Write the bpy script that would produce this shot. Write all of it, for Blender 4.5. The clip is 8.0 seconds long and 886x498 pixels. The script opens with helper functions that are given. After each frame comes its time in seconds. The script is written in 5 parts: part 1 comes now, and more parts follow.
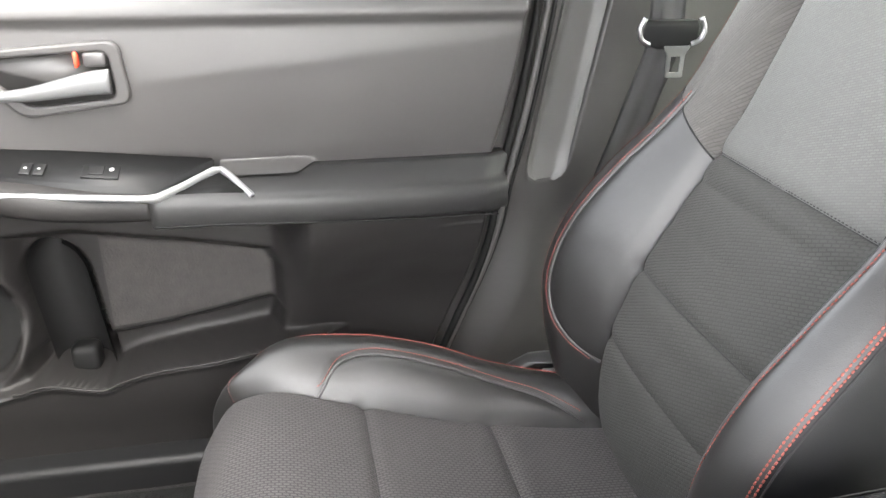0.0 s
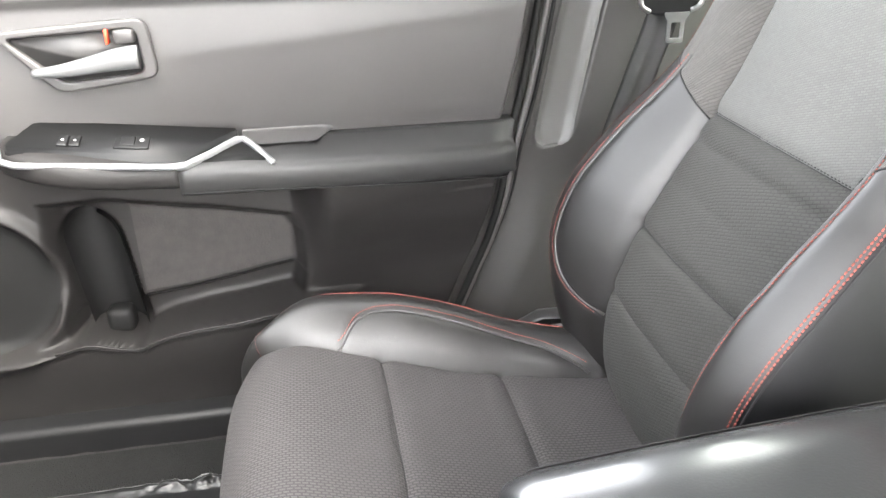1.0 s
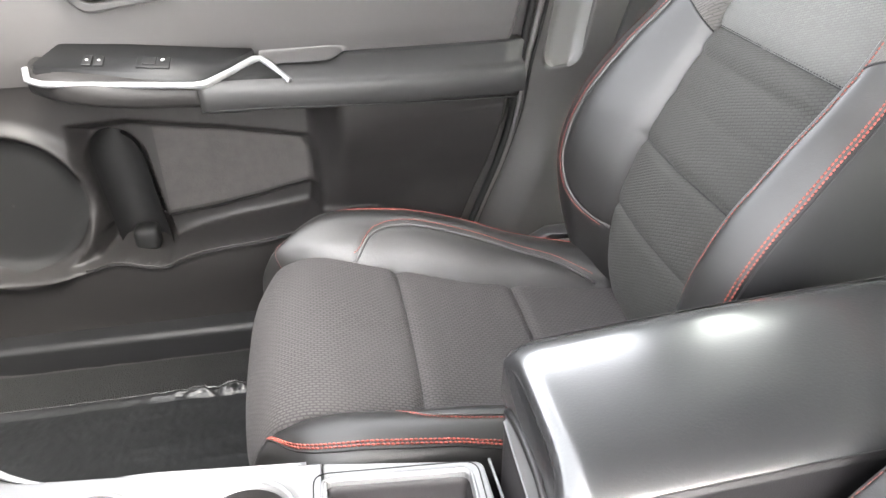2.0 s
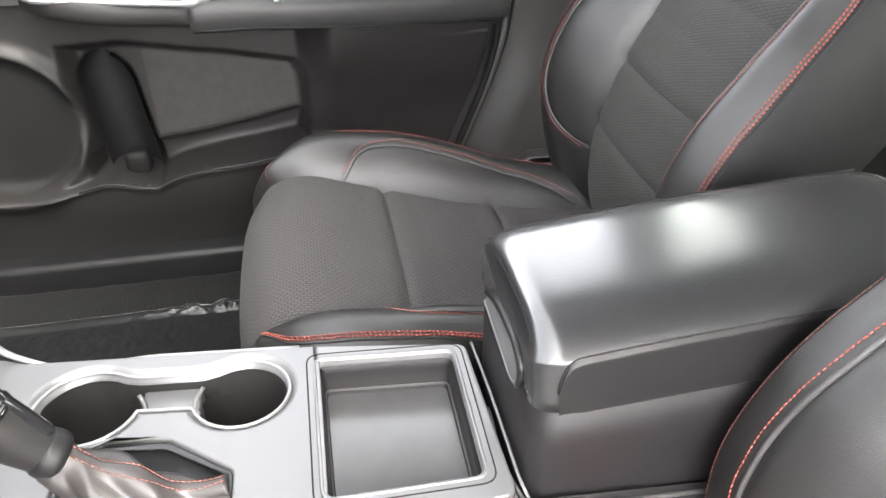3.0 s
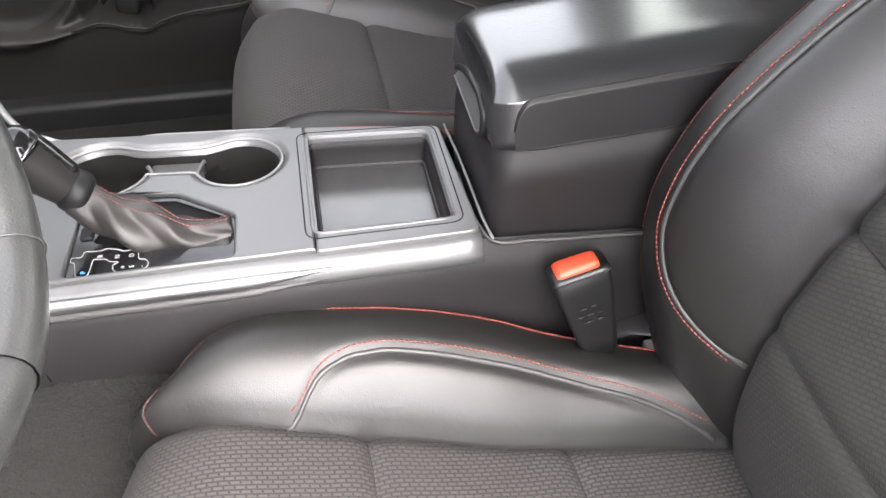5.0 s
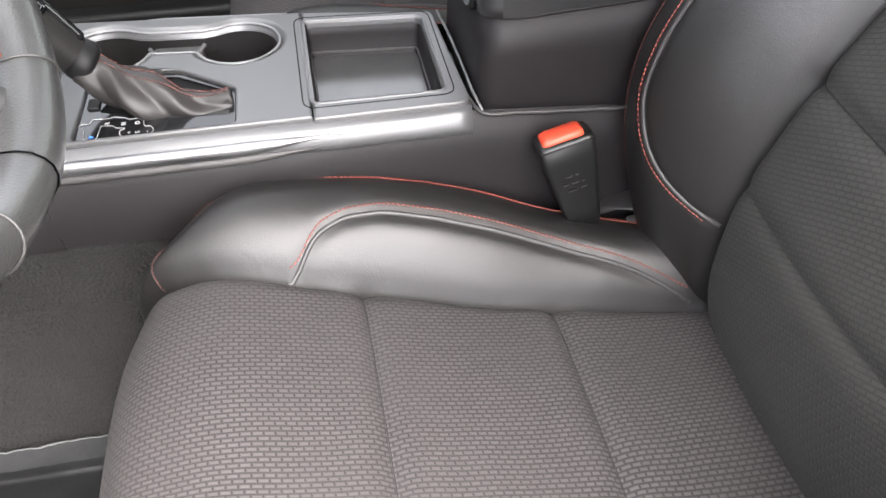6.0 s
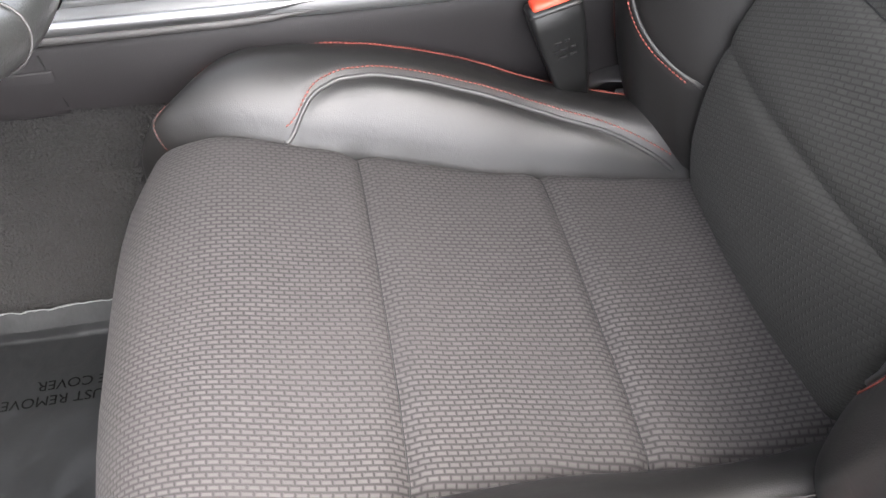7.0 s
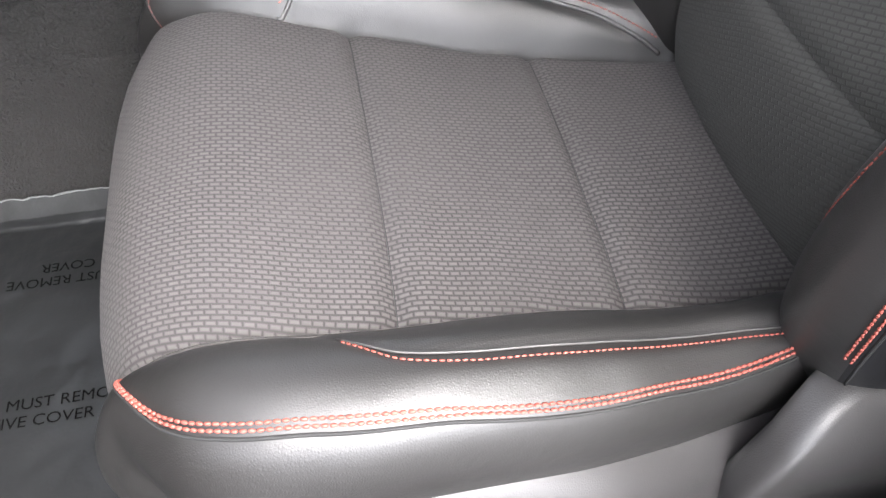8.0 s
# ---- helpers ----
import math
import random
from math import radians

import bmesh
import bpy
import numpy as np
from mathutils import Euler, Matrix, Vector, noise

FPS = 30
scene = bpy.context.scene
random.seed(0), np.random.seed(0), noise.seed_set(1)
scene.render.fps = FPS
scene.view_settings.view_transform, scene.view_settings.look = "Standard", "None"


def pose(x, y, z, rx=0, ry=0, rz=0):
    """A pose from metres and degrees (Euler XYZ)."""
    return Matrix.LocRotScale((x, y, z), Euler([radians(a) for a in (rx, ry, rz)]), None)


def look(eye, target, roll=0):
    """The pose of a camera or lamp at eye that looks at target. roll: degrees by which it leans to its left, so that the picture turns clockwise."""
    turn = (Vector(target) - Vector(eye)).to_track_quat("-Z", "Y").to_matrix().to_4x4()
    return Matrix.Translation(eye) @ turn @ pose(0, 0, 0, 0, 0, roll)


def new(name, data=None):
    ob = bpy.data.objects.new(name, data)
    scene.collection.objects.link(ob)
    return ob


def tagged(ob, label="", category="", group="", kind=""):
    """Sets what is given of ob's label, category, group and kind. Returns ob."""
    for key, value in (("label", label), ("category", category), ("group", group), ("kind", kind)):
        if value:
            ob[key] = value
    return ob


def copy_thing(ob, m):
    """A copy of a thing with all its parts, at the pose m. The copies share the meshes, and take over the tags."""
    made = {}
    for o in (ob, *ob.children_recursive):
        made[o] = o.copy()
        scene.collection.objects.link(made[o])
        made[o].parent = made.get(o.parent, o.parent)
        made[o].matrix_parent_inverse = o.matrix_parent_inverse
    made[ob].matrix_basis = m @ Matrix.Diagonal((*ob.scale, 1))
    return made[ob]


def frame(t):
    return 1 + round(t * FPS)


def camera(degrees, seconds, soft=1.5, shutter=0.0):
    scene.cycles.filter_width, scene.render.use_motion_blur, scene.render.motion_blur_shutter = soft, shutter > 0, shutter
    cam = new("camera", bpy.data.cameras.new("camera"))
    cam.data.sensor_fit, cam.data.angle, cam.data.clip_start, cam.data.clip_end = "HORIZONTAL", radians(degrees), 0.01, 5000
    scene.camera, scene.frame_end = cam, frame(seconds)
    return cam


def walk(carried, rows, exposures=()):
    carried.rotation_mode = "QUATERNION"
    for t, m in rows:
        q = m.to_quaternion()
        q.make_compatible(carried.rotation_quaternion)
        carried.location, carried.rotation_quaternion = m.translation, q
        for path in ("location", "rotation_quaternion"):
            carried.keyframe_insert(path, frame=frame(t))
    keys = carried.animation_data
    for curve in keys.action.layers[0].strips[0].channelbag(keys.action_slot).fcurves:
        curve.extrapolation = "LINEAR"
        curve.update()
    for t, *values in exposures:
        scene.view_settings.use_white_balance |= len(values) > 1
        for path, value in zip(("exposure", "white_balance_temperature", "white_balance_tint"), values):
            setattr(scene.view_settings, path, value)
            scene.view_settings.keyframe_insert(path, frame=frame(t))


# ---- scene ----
cam = camera(60.0, 8.0)
PATH = [
    (0, (0.0349, -0.2597, 0.7696), (0.3745, 1.4342, -0.0213), 0.76),
    (0.5, (0.0391, -0.2935, 0.7744), (0.3369, 1.3986, -0.0368), -0.11),
    (1, (0.0336, -0.3193, 0.7724), (0.3223, 1.3606, -0.0670), -0.76),
    (1.2, (0.0341, -0.3327, 0.7690), (0.3110, 1.3367, -0.0949), -0.87),
    (2.3, (0.0241, -0.3932, 0.7490), (0.2615, 1.2127, -0.2383), -1.67),
    (2.5, (0.0232, -0.4066, 0.7449), (0.2637, 1.1863, -0.2624), -1.57),
    (3, (0.0178, -0.4315, 0.7306), (0.2829, 1.1290, -0.3204), -0.83),
    (3.5, (0.0157, -0.4652, 0.7221), (0.2547, 1.0638, -0.3801), -1.23),
    (4, (0.0125, -0.4972, 0.7116), (0.2315, 0.9968, -0.4417), -1.53),
    (4.5, (0.0060, -0.5283, 0.7046), (0.2429, 0.9254, -0.4956), -0.80),
    (4.7, (0.0060, -0.5398, 0.6974), (0.2669, 0.8979, -0.5171), -0.35),
    (5.8, (0.0006, -0.6142, 0.6668), (0.2689, 0.7371, -0.6416), 0.18),
    (6, (-0.0007, -0.6279, 0.6585), (0.2525, 0.7111, -0.6655), -0.18),
    (6.5, (-0.0031, -0.6597, 0.6478), (0.2241, 0.6320, -0.7269), -0.49),
    (7, (-0.0017, -0.6934, 0.6318), (0.2207, 0.5420, -0.7944), -0.18),
    (7.5, (-0.0019, -0.7277, 0.6142), (0.2200, 0.4724, -0.8420), 0.19),
    (8, (-0.0050, -0.7595, 0.6038), (0.2035, 0.3955, -0.8904), -0.12),
]
walk(cam, [(t, look(eye, target, roll)) for t, eye, target, roll in PATH], exposures=[(0.0, 5.75, 6950, 10), (0.5, 6.05, 6950, 10), (1.0, 6.1, 6950, 10), (2.5, 5.85, 6950, 11), (3.0, 5.45, 6950, 11), (3.5, 5.25, 6900, 12), (4.5, 4.9, 6850, 13), (6.5, 4.3, 6700, 12), (8.0, 4.3, 6500, 11)])

# ---- world, sun, exposure ----
world = bpy.data.worlds.new("sky")
scene.world = world
world.use_nodes = True
wn = world.node_tree
sky = wn.nodes.new("ShaderNodeTexSky")
sky.sky_type, sky.sun_disc = "NISHITA", False
sky.sun_elevation, sky.sun_rotation = radians(59.0), radians(144.5)
sky.air_density, sky.dust_density, sky.ozone_density = 0.6, 3.0, 0.6
pale = wn.nodes.new("ShaderNodeHueSaturation")
pale.inputs["Saturation"].default_value = 0.25
wn.links.new(sky.outputs["Color"], pale.inputs["Color"])
wn.links.new(pale.outputs["Color"], wn.nodes["Background"].inputs["Color"])
wn.nodes["Background"].inputs["Strength"].default_value = 0.15
sun = new("sun", bpy.data.lights.new("sun", "SUN"))
sun.data.energy, sun.data.angle, sun.data.color = 0.060, radians(24), (1.0, 0.985, 0.97)
sun.matrix_world = look((1.5, -2.1, 4.3), (0.0, 0.0, 0.0))


# ---- helpers for shapes ----
LOC = {}


def thing(name, at, label, category="", group="", kind=""):
    ob = new(name)
    ob.location = at
    ob.empty_display_size = 0.05
    LOC[ob.name] = Vector(at)
    return tagged(ob, label, category, group, kind)


def part(name, bm, material, parent, label="", smooth=True, kind=""):
    """Links a bmesh, given in world places, as one mesh under a thing or a part."""
    off = LOC[parent.name]
    me = bpy.data.meshes.new(name)
    for v in bm.verts:
        v.co -= off
    bm.to_mesh(me)
    bm.free()
    return part_mesh(name, me, material, parent, label, smooth, kind)


def part_mesh(name, me, material, parent, label="", smooth=True, kind=""):
    for p in me.polygons:
        p.use_smooth = smooth
    me.materials.clear()
    me.materials.append(material)
    ob = new(name, me)
    ob.parent = parent
    LOC[ob.name] = LOC[parent.name]
    return tagged(ob, label, kind=kind)


def solo(name, bm, material, label, category="", kind="", smooth=True, group=""):
    """A thing that is one mesh, with its origin at its base."""
    lo = [min(v.co[i] for v in bm.verts) for i in range(3)]
    hi = [max(v.co[i] for v in bm.verts) for i in range(3)]
    at = Vector(((lo[0] + hi[0]) / 2, (lo[1] + hi[1]) / 2, lo[2]))
    me = bpy.data.meshes.new(name)
    for v in bm.verts:
        v.co -= at
    bm.to_mesh(me)
    bm.free()
    for p in me.polygons:
        p.use_smooth = smooth
    me.materials.append(material)
    ob = new(name, me)
    ob.location = at
    LOC[ob.name] = at
    return tagged(ob, label, category, group, kind)


def spline(xs, ys):
    """A smooth curve through the knots (Catmull-Rom tangents)."""
    xs, ys = np.array(xs, float), np.array(ys, float)
    m = np.gradient(ys, xs, axis=0)

    def f(x):
        i = int(np.clip(np.searchsorted(xs, x) - 1, 0, len(xs) - 2))
        h = xs[i + 1] - xs[i]
        t = min(max((x - xs[i]) / h, 0.0), 1.0)
        return ((2 * t**3 - 3 * t**2 + 1) * ys[i] + (t**3 - 2 * t**2 + t) * h * m[i]
                + (3 * t**2 - 2 * t**3) * ys[i + 1] + (t**3 - t**2) * h * m[i + 1])
    return f


def path(points, n):
    """n points at even steps along a smooth curve through the given ones."""
    p = np.array(points, float)
    d = np.concatenate([[0], np.cumsum(np.linalg.norm(np.diff(p, axis=0), axis=1))])
    f = spline(d, p)
    dense = np.array([f(x) for x in np.linspace(0, d[-1], max(4 * n, 60))])
    e = np.concatenate([[0], np.cumsum(np.linalg.norm(np.diff(dense, axis=0), axis=1))])
    s = np.linspace(0, e[-1], n)
    return [Vector([np.interp(a, e, dense[:, k]) for k in range(3)]) for a in s]


def sheet(fn, us, vs, uv=None, bm=None):
    """A grid of quads through fn(u, v); uv(u, v) gives its texture places."""
    bm = bm or bmesh.new()
    lay = bm.loops.layers.uv.verify()
    rows = [[bm.verts.new(fn(u, v)) for v in vs] for u in us]
    for i in range(len(us) - 1):
        for j in range(len(vs) - 1):
            f = bm.faces.new((rows[i][j], rows[i + 1][j], rows[i + 1][j + 1], rows[i][j + 1]))
            if uv:
                for lp, (a, b) in zip(f.loops, ((i, j), (i + 1, j), (i + 1, j + 1), (i, j + 1))):
                    lp[lay].uv = uv(us[a], vs[b])
    return bm


def tube(points, r, n=8, bm=None, closed=False):
    """A round tube along points; r may be a number or one number a point."""
    bm = bm or bmesh.new()
    pts = [Vector(p) for p in points]
    k = len(pts)
    rings = []
    side = None
    for i, p in enumerate(pts):
        a, b = pts[(i - 1) % k if closed else max(i - 1, 0)], pts[(i + 1) % k if closed else min(i + 1, k - 1)]
        d = (b - a).normalized()
        side = (side - d * side.dot(d)).normalized() if side else d.orthogonal().normalized()
        up = d.cross(side)
        rr = r[i] if hasattr(r, "__len__") else r
        rings.append([bm.verts.new(p + rr * (math.cos(q) * side + math.sin(q) * up)) for q in np.linspace(0, 2 * math.pi, n, endpoint=False)])
    for i in range(k if closed else k - 1):
        a, b = rings[i], rings[(i + 1) % k]
        for j in range(n):
            bm.faces.new((a[j], a[(j + 1) % n], b[(j + 1) % n], b[j]))
    if not closed:
        bm.faces.new(rings[0][::-1])
        bm.faces.new(rings[-1])
    return bm


def loft(sections, bm=None, caps=True, closed=True):
    """A skin over loops of equal length."""
    bm = bm or bmesh.new()
    rows = [[bm.verts.new(p) for p in s] for s in sections]
    n = len(rows[0])
    for a, b in zip(rows, rows[1:]):
        for j in range(n if closed else n - 1):
            bm.faces.new((a[j], a[(j + 1) % n], b[(j + 1) % n], b[j]))
    if caps and closed:
        bm.faces.new(rows[0][::-1])
        bm.faces.new(rows[-1])
    return bm


def box(lo, hi, bevel=0.0, seg=2, bm=None, turn=None):
    """A box from corner to corner with rounded edges, turned about its middle."""
    own = bmesh.new()
    bmesh.ops.create_cube(own, size=1.0)
    mid = (Vector(lo) + Vector(hi)) / 2
    size = Vector(hi) - Vector(lo)
    for v in own.verts:
        v.co = Vector((v.co.x * size.x, v.co.y * size.y, v.co.z * size.z))
    if bevel:
        bmesh.ops.bevel(own, geom=own.edges[:], offset=bevel, segments=seg, profile=0.5, affect="EDGES")
    for v in own.verts:
        v.co = mid + (turn.to_3x3() @ v.co if turn else v.co)
    if bm is None:
        return own
    tmp = bpy.data.meshes.new("tmp")
    own.to_mesh(tmp)
    own.free()
    bm.from_mesh(tmp)
    bpy.data.meshes.remove(tmp)
    return bm


def rounded(points, r, n=5):
    """A closed outline with its corners rounded; r may be one number a corner."""
    out = []
    k = len(points)
    for i in range(k):
        p, a, b = Vector(points[i]), Vector(points[i - 1]), Vector(points[(i + 1) % k])
        rr = r[i] if hasattr(r, "__len__") else r
        da, db = (a - p).normalized(), (b - p).normalized()
        for t in np.linspace(0, 1, n):
            q0, q1 = p + da * rr, p + db * rr
            out.append((1 - t) ** 2 * q0 + 2 * t * (1 - t) * p + t * t * q1)
    return [tuple(q) for q in out]


def plate(outlines, thick, bevel=0.0):
    """A flat plate with holes, its middle at z = 0, from outlines in x and y; returns a mesh."""
    cu = bpy.data.curves.new("plate", "CURVE")
    cu.dimensions, cu.fill_mode = "2D", "BOTH"
    cu.extrude, cu.bevel_depth, cu.bevel_resolution = thick / 2 - bevel, bevel, 2
    cu.offset = -bevel
    for o in outlines:
        s = cu.splines.new("POLY")
        s.points.add(len(o) - 1)
        for q, p in zip(s.points, o):
            q.co = (p[0], p[1], 0, 1)
        s.use_cyclic_u = True
    ob = new("plate", cu)
    me = bpy.data.meshes.new_from_object(ob.evaluated_get(bpy.context.evaluated_depsgraph_get()))
    bpy.data.objects.remove(ob)
    bpy.data.curves.remove(cu)
    return me


def plate_bm(outlines, thick, bevel, m):
    bm = bmesh.new()
    me = plate(outlines, thick, bevel)
    bm.from_mesh(me)
    bpy.data.meshes.remove(me)
    bm.transform(m)
    return bm


def lettering(text, size, m, depth=0.0002):
    cu = bpy.data.curves.new("text", "FONT")
    cu.body, cu.size, cu.extrude, cu.resolution_u = text, size, depth, 3
    ob = new("text", cu)
    me = bpy.data.meshes.new_from_object(ob.evaluated_get(bpy.context.evaluated_depsgraph_get()))
    bpy.data.objects.remove(ob)
    bpy.data.curves.remove(cu)
    bm = bmesh.new()
    bm.from_mesh(me)
    bpy.data.meshes.remove(me)
    bm.transform(m)
    return bm


def stitches(points, pitch, length, r, bm=None, lift=(0, 0, 0)):
    """Short thread beads along a line, sunk a little at both ends."""
    bm = bm or bmesh.new()
    p = np.array([tuple(q) for q in points])
    d = np.concatenate([[0], np.cumsum(np.linalg.norm(np.diff(p, axis=0), axis=1))])
    at = lambda s: Vector([np.interp(s, d, p[:, k]) for k in range(3)])
    s = pitch / 2
    while s < d[-1] - length / 2:
        a, b = at(s - length / 2), at(s + length / 2)
        ax = b - a
        pts = [a + ax * t for t in (0.0, 0.2, 0.5, 0.8, 1.0)]
        tube(pts, [r * 0.35, r * 0.85, r, r * 0.85, r * 0.35], 6, bm)
        s += pitch
    return bm


def smoothstep(a, b, x):
    t = min(max((x - a) / (b - a), 0.0), 1.0)
    return t * t * (3 - 2 * t)


# ---- materials ----
def mat(name, color, rough=0.5, metal=0.0, **more):
    m = bpy.data.materials.new(name)
    m.use_nodes = True
    b = m.node_tree.nodes["Principled BSDF"]
    b.inputs["Base Color"].default_value = (*color, 1)
    b.inputs["Roughness"].default_value = rough
    b.inputs["Metallic"].default_value = metal
    for k, v in more.items():
        b.inputs[k.replace("_", " ")].default_value = v
    return m


def grainy(m, scale, bump, dist=0.0006, stain=0.25, stain_scale=14.0, cells=False, rough_vary=0.12, creases=0.0):
    """Fine relief at one scale and soft stains and wear at another; creases: soft wrinkles."""
    t, n = m.node_tree, m.node_tree.nodes
    b = n["Principled BSDF"]
    co = n.new("ShaderNodeTexCoord")
    if cells:
        fine = n.new("ShaderNodeTexVoronoi")
        fine.feature = "DISTANCE_TO_EDGE"
        height = fine.outputs["Distance"]
    else:
        fine = n.new("ShaderNodeTexNoise")
        fine.inputs["Detail"].default_value = 4
        height = fine.outputs["Fac"]
    fine.inputs["Scale"].default_value = scale
    t.links.new(co.outputs["Object"], fine.inputs["Vector"])
    bp = n.new("ShaderNodeBump")
    bp.inputs["Strength"].default_value, bp.inputs["Distance"].default_value = bump, dist
    t.links.new(height, bp.inputs["Height"])
    t.links.new(bp.outputs["Normal"], b.inputs["Normal"])
    if creases:
        fold = n.new("ShaderNodeTexNoise")
        fold.inputs["Scale"].default_value, fold.inputs["Detail"].default_value, fold.inputs["Distortion"].default_value = 38, 3, 1.2
        t.links.new(co.outputs["Object"], fold.inputs["Vector"])
        deep = n.new("ShaderNodeBump")
        deep.inputs["Strength"].default_value, deep.inputs["Distance"].default_value = creases, 0.004
        t.links.new(fold.outputs["Fac"], deep.inputs["Height"])
        t.links.new(deep.outputs["Normal"], bp.inputs["Normal"])
    big = n.new("ShaderNodeTexNoise")
    big.inputs["Scale"].default_value, big.inputs["Detail"].default_value = stain_scale, 5
    t.links.new(co.outputs["Object"], big.inputs["Vector"])
    mix = n.new("ShaderNodeMix")
    mix.data_type = "RGBA"
    c = b.inputs["Base Color"].default_value[:3]
    mix.inputs["A"].default_value = (*[x * (1 - stain) for x in c], 1)
    mix.inputs["B"].default_value = (*[min(x * (1 + stain), 1) for x in c], 1)
    t.links.new(big.outputs["Fac"], mix.inputs["Factor"])
    t.links.new(mix.outputs["Result"], b.inputs["Base Color"])
    r = b.inputs["Roughness"].default_value
    ramp = n.new("ShaderNodeMapRange")
    ramp.inputs["To Min"].default_value, ramp.inputs["To Max"].default_value = max(r - rough_vary, 0.02), min(r + rough_vary, 1)
    t.links.new(big.outputs["Fac"], ramp.inputs["Value"])
    t.links.new(ramp.outputs["Result"], b.inputs["Roughness"])
    return m


def woven(name, thread, gap, length, row, mortar, bump=0.6, twist=0.0, plain=0.35):
    """Cloth with a raised pattern of short dashes in offset rows, laid by the texture places in metres."""
    m = mat(name, thread, 0.75)
    t, n = m.node_tree, m.node_tree.nodes
    b = n["Principled BSDF"]
    b.inputs["Sheen Weight"].default_value, b.inputs["Sheen Roughness"].default_value = 0.03, 0.5
    b.inputs["Specular IOR Level"].default_value = 0.3
    b.inputs["Sheen Tint"].default_value = (1, 0.97, 0.97, 1)
    uv = n.new("ShaderNodeTexCoord")
    mp = n.new("ShaderNodeMapping")
    mp.inputs["Rotation"].default_value = (0, 0, radians(twist))
    t.links.new(uv.outputs["UV"], mp.inputs["Vector"])
    wob = n.new("ShaderNodeTexNoise")
    wob.inputs["Scale"].default_value = 11
    t.links.new(mp.outputs["Vector"], wob.inputs["Vector"])
    add = n.new("ShaderNodeVectorMath")
    add.operation = "MULTIPLY_ADD"
    t.links.new(wob.outputs["Color"], add.inputs[0])
    add.inputs[1].default_value = (0.005, 0.004, 0)
    t.links.new(mp.outputs["Vector"], add.inputs[2])
    br = n.new("ShaderNodeTexBrick")
    br.inputs["Scale"].default_value = 1.0
    br.inputs["Brick Width"].default_value, br.inputs["Row Height"].default_value = length, row
    br.inputs["Mortar Size"].default_value, br.inputs["Mortar Smooth"].default_value = mortar, 0.95
    br.inputs["Color1"].default_value = (*thread, 1)
    br.inputs["Color2"].default_value = (*[x * 0.86 for x in thread], 1)
    br.inputs["Mortar"].default_value = (*gap, 1)
    t.links.new(add.outputs["Vector"], br.inputs["Vector"])
    fade = n.new("ShaderNodeTexNoise")
    fade.inputs["Scale"].default_value, fade.inputs["Detail"].default_value = 9, 2
    t.links.new(uv.outputs["UV"], fade.inputs["Vector"])
    wear = n.new("ShaderNodeMapRange")
    wear.inputs["From Min"].default_value, wear.inputs["From Max"].default_value = 0.35, 0.75
    wear.inputs["To Min"].default_value, wear.inputs["To Max"].default_value = 0.0, plain
    t.links.new(fade.outputs["Fac"], wear.inputs["Value"])
    mix = n.new("ShaderNodeMix")
    mix.data_type = "RGBA"
    t.links.new(wear.outputs["Result"], mix.inputs["Factor"])
    t.links.new(br.outputs["Color"], mix.inputs["A"])
    mix.inputs["B"].default_value = (*[(x + y) / 2 for x, y in zip(thread, gap)], 1)
    t.links.new(mix.outputs["Result"], b.inputs["Base Color"])
    fine = n.new("ShaderNodeTexNoise")
    fine.inputs["Scale"].default_value = 1800
    t.links.new(uv.outputs["UV"], fine.inputs["Vector"])
    hgt = n.new("ShaderNodeMath")
    hgt.operation = "MULTIPLY_ADD"
    t.links.new(fine.outputs["Fac"], hgt.inputs[0])
    hgt.inputs[1].default_value = 0.4
    inv = n.new("ShaderNodeMath")
    inv.operation = "SUBTRACT"
    inv.inputs[0].default_value = 1.0
    t.links.new(br.outputs["Fac"], inv.inputs[1])
    t.links.new(inv.outputs["Value"], hgt.inputs[2])
    bp = n.new("ShaderNodeBump")
    bp.inputs["Strength"].default_value, bp.inputs["Distance"].default_value = bump, 0.0006
    t.links.new(hgt.outputs["Value"], bp.inputs["Height"])
    t.links.new(bp.outputs["Normal"], b.inputs["Normal"])
    return m


LEATHER = grainy(mat("black_leather", (0.0135, 0.0126, 0.0122), 0.45, Specular_IOR_Level=0.70), 620, 0.30, 0.0005, 0.2, 10, True, 0.05, 0.09)
PLASTIC_MID = grainy(mat("grey_plastic", (0.018, 0.0168, 0.0166), 0.48, Specular_IOR_Level=0.22), 640, 0.3, 0.0005, 0.16, 8, True)
LEATHER_SIDE = grainy(mat("black_vinyl", (0.009, 0.009, 0.010), 0.55, Specular_IOR_Level=0.22), 700, 0.25, 0.0004, 0.3, 18, True, 0.06)
FABRIC = woven("seat_cloth", (0.072, 0.0660, 0.0652), (0.023, 0.0210, 0.0210), 0.0070, 0.0037, 0.00135, 0.5, 0.0, 0.45)
FABRIC_BACK = woven("backrest_cloth", (0.051, 0.050, 0.0465), (0.030, 0.0294, 0.027), 0.0072, 0.0036, 0.0010, 0.5, 62, 0.7)
FABRIC_TOP = woven("shoulder_cloth", (0.125, 0.123, 0.118), (0.092, 0.090, 0.086), 0.0052, 0.0026, 0.0007, 0.5, 62, 0.6)
RIB = woven("ribbed_cloth", (0.105, 0.099, 0.094), (0.070, 0.066, 0.063), 0.016, 0.0026, 0.0006, 0.9, 24)
THREAD = grainy(mat("red_thread", (0.27, 0.062, 0.046), 0.65), 2500, 0.4, 0.0002)
THREAD_DARK = grainy(mat("dark_red_thread", (0.10, 0.030, 0.024), 0.7), 2500, 0.4, 0.0002)
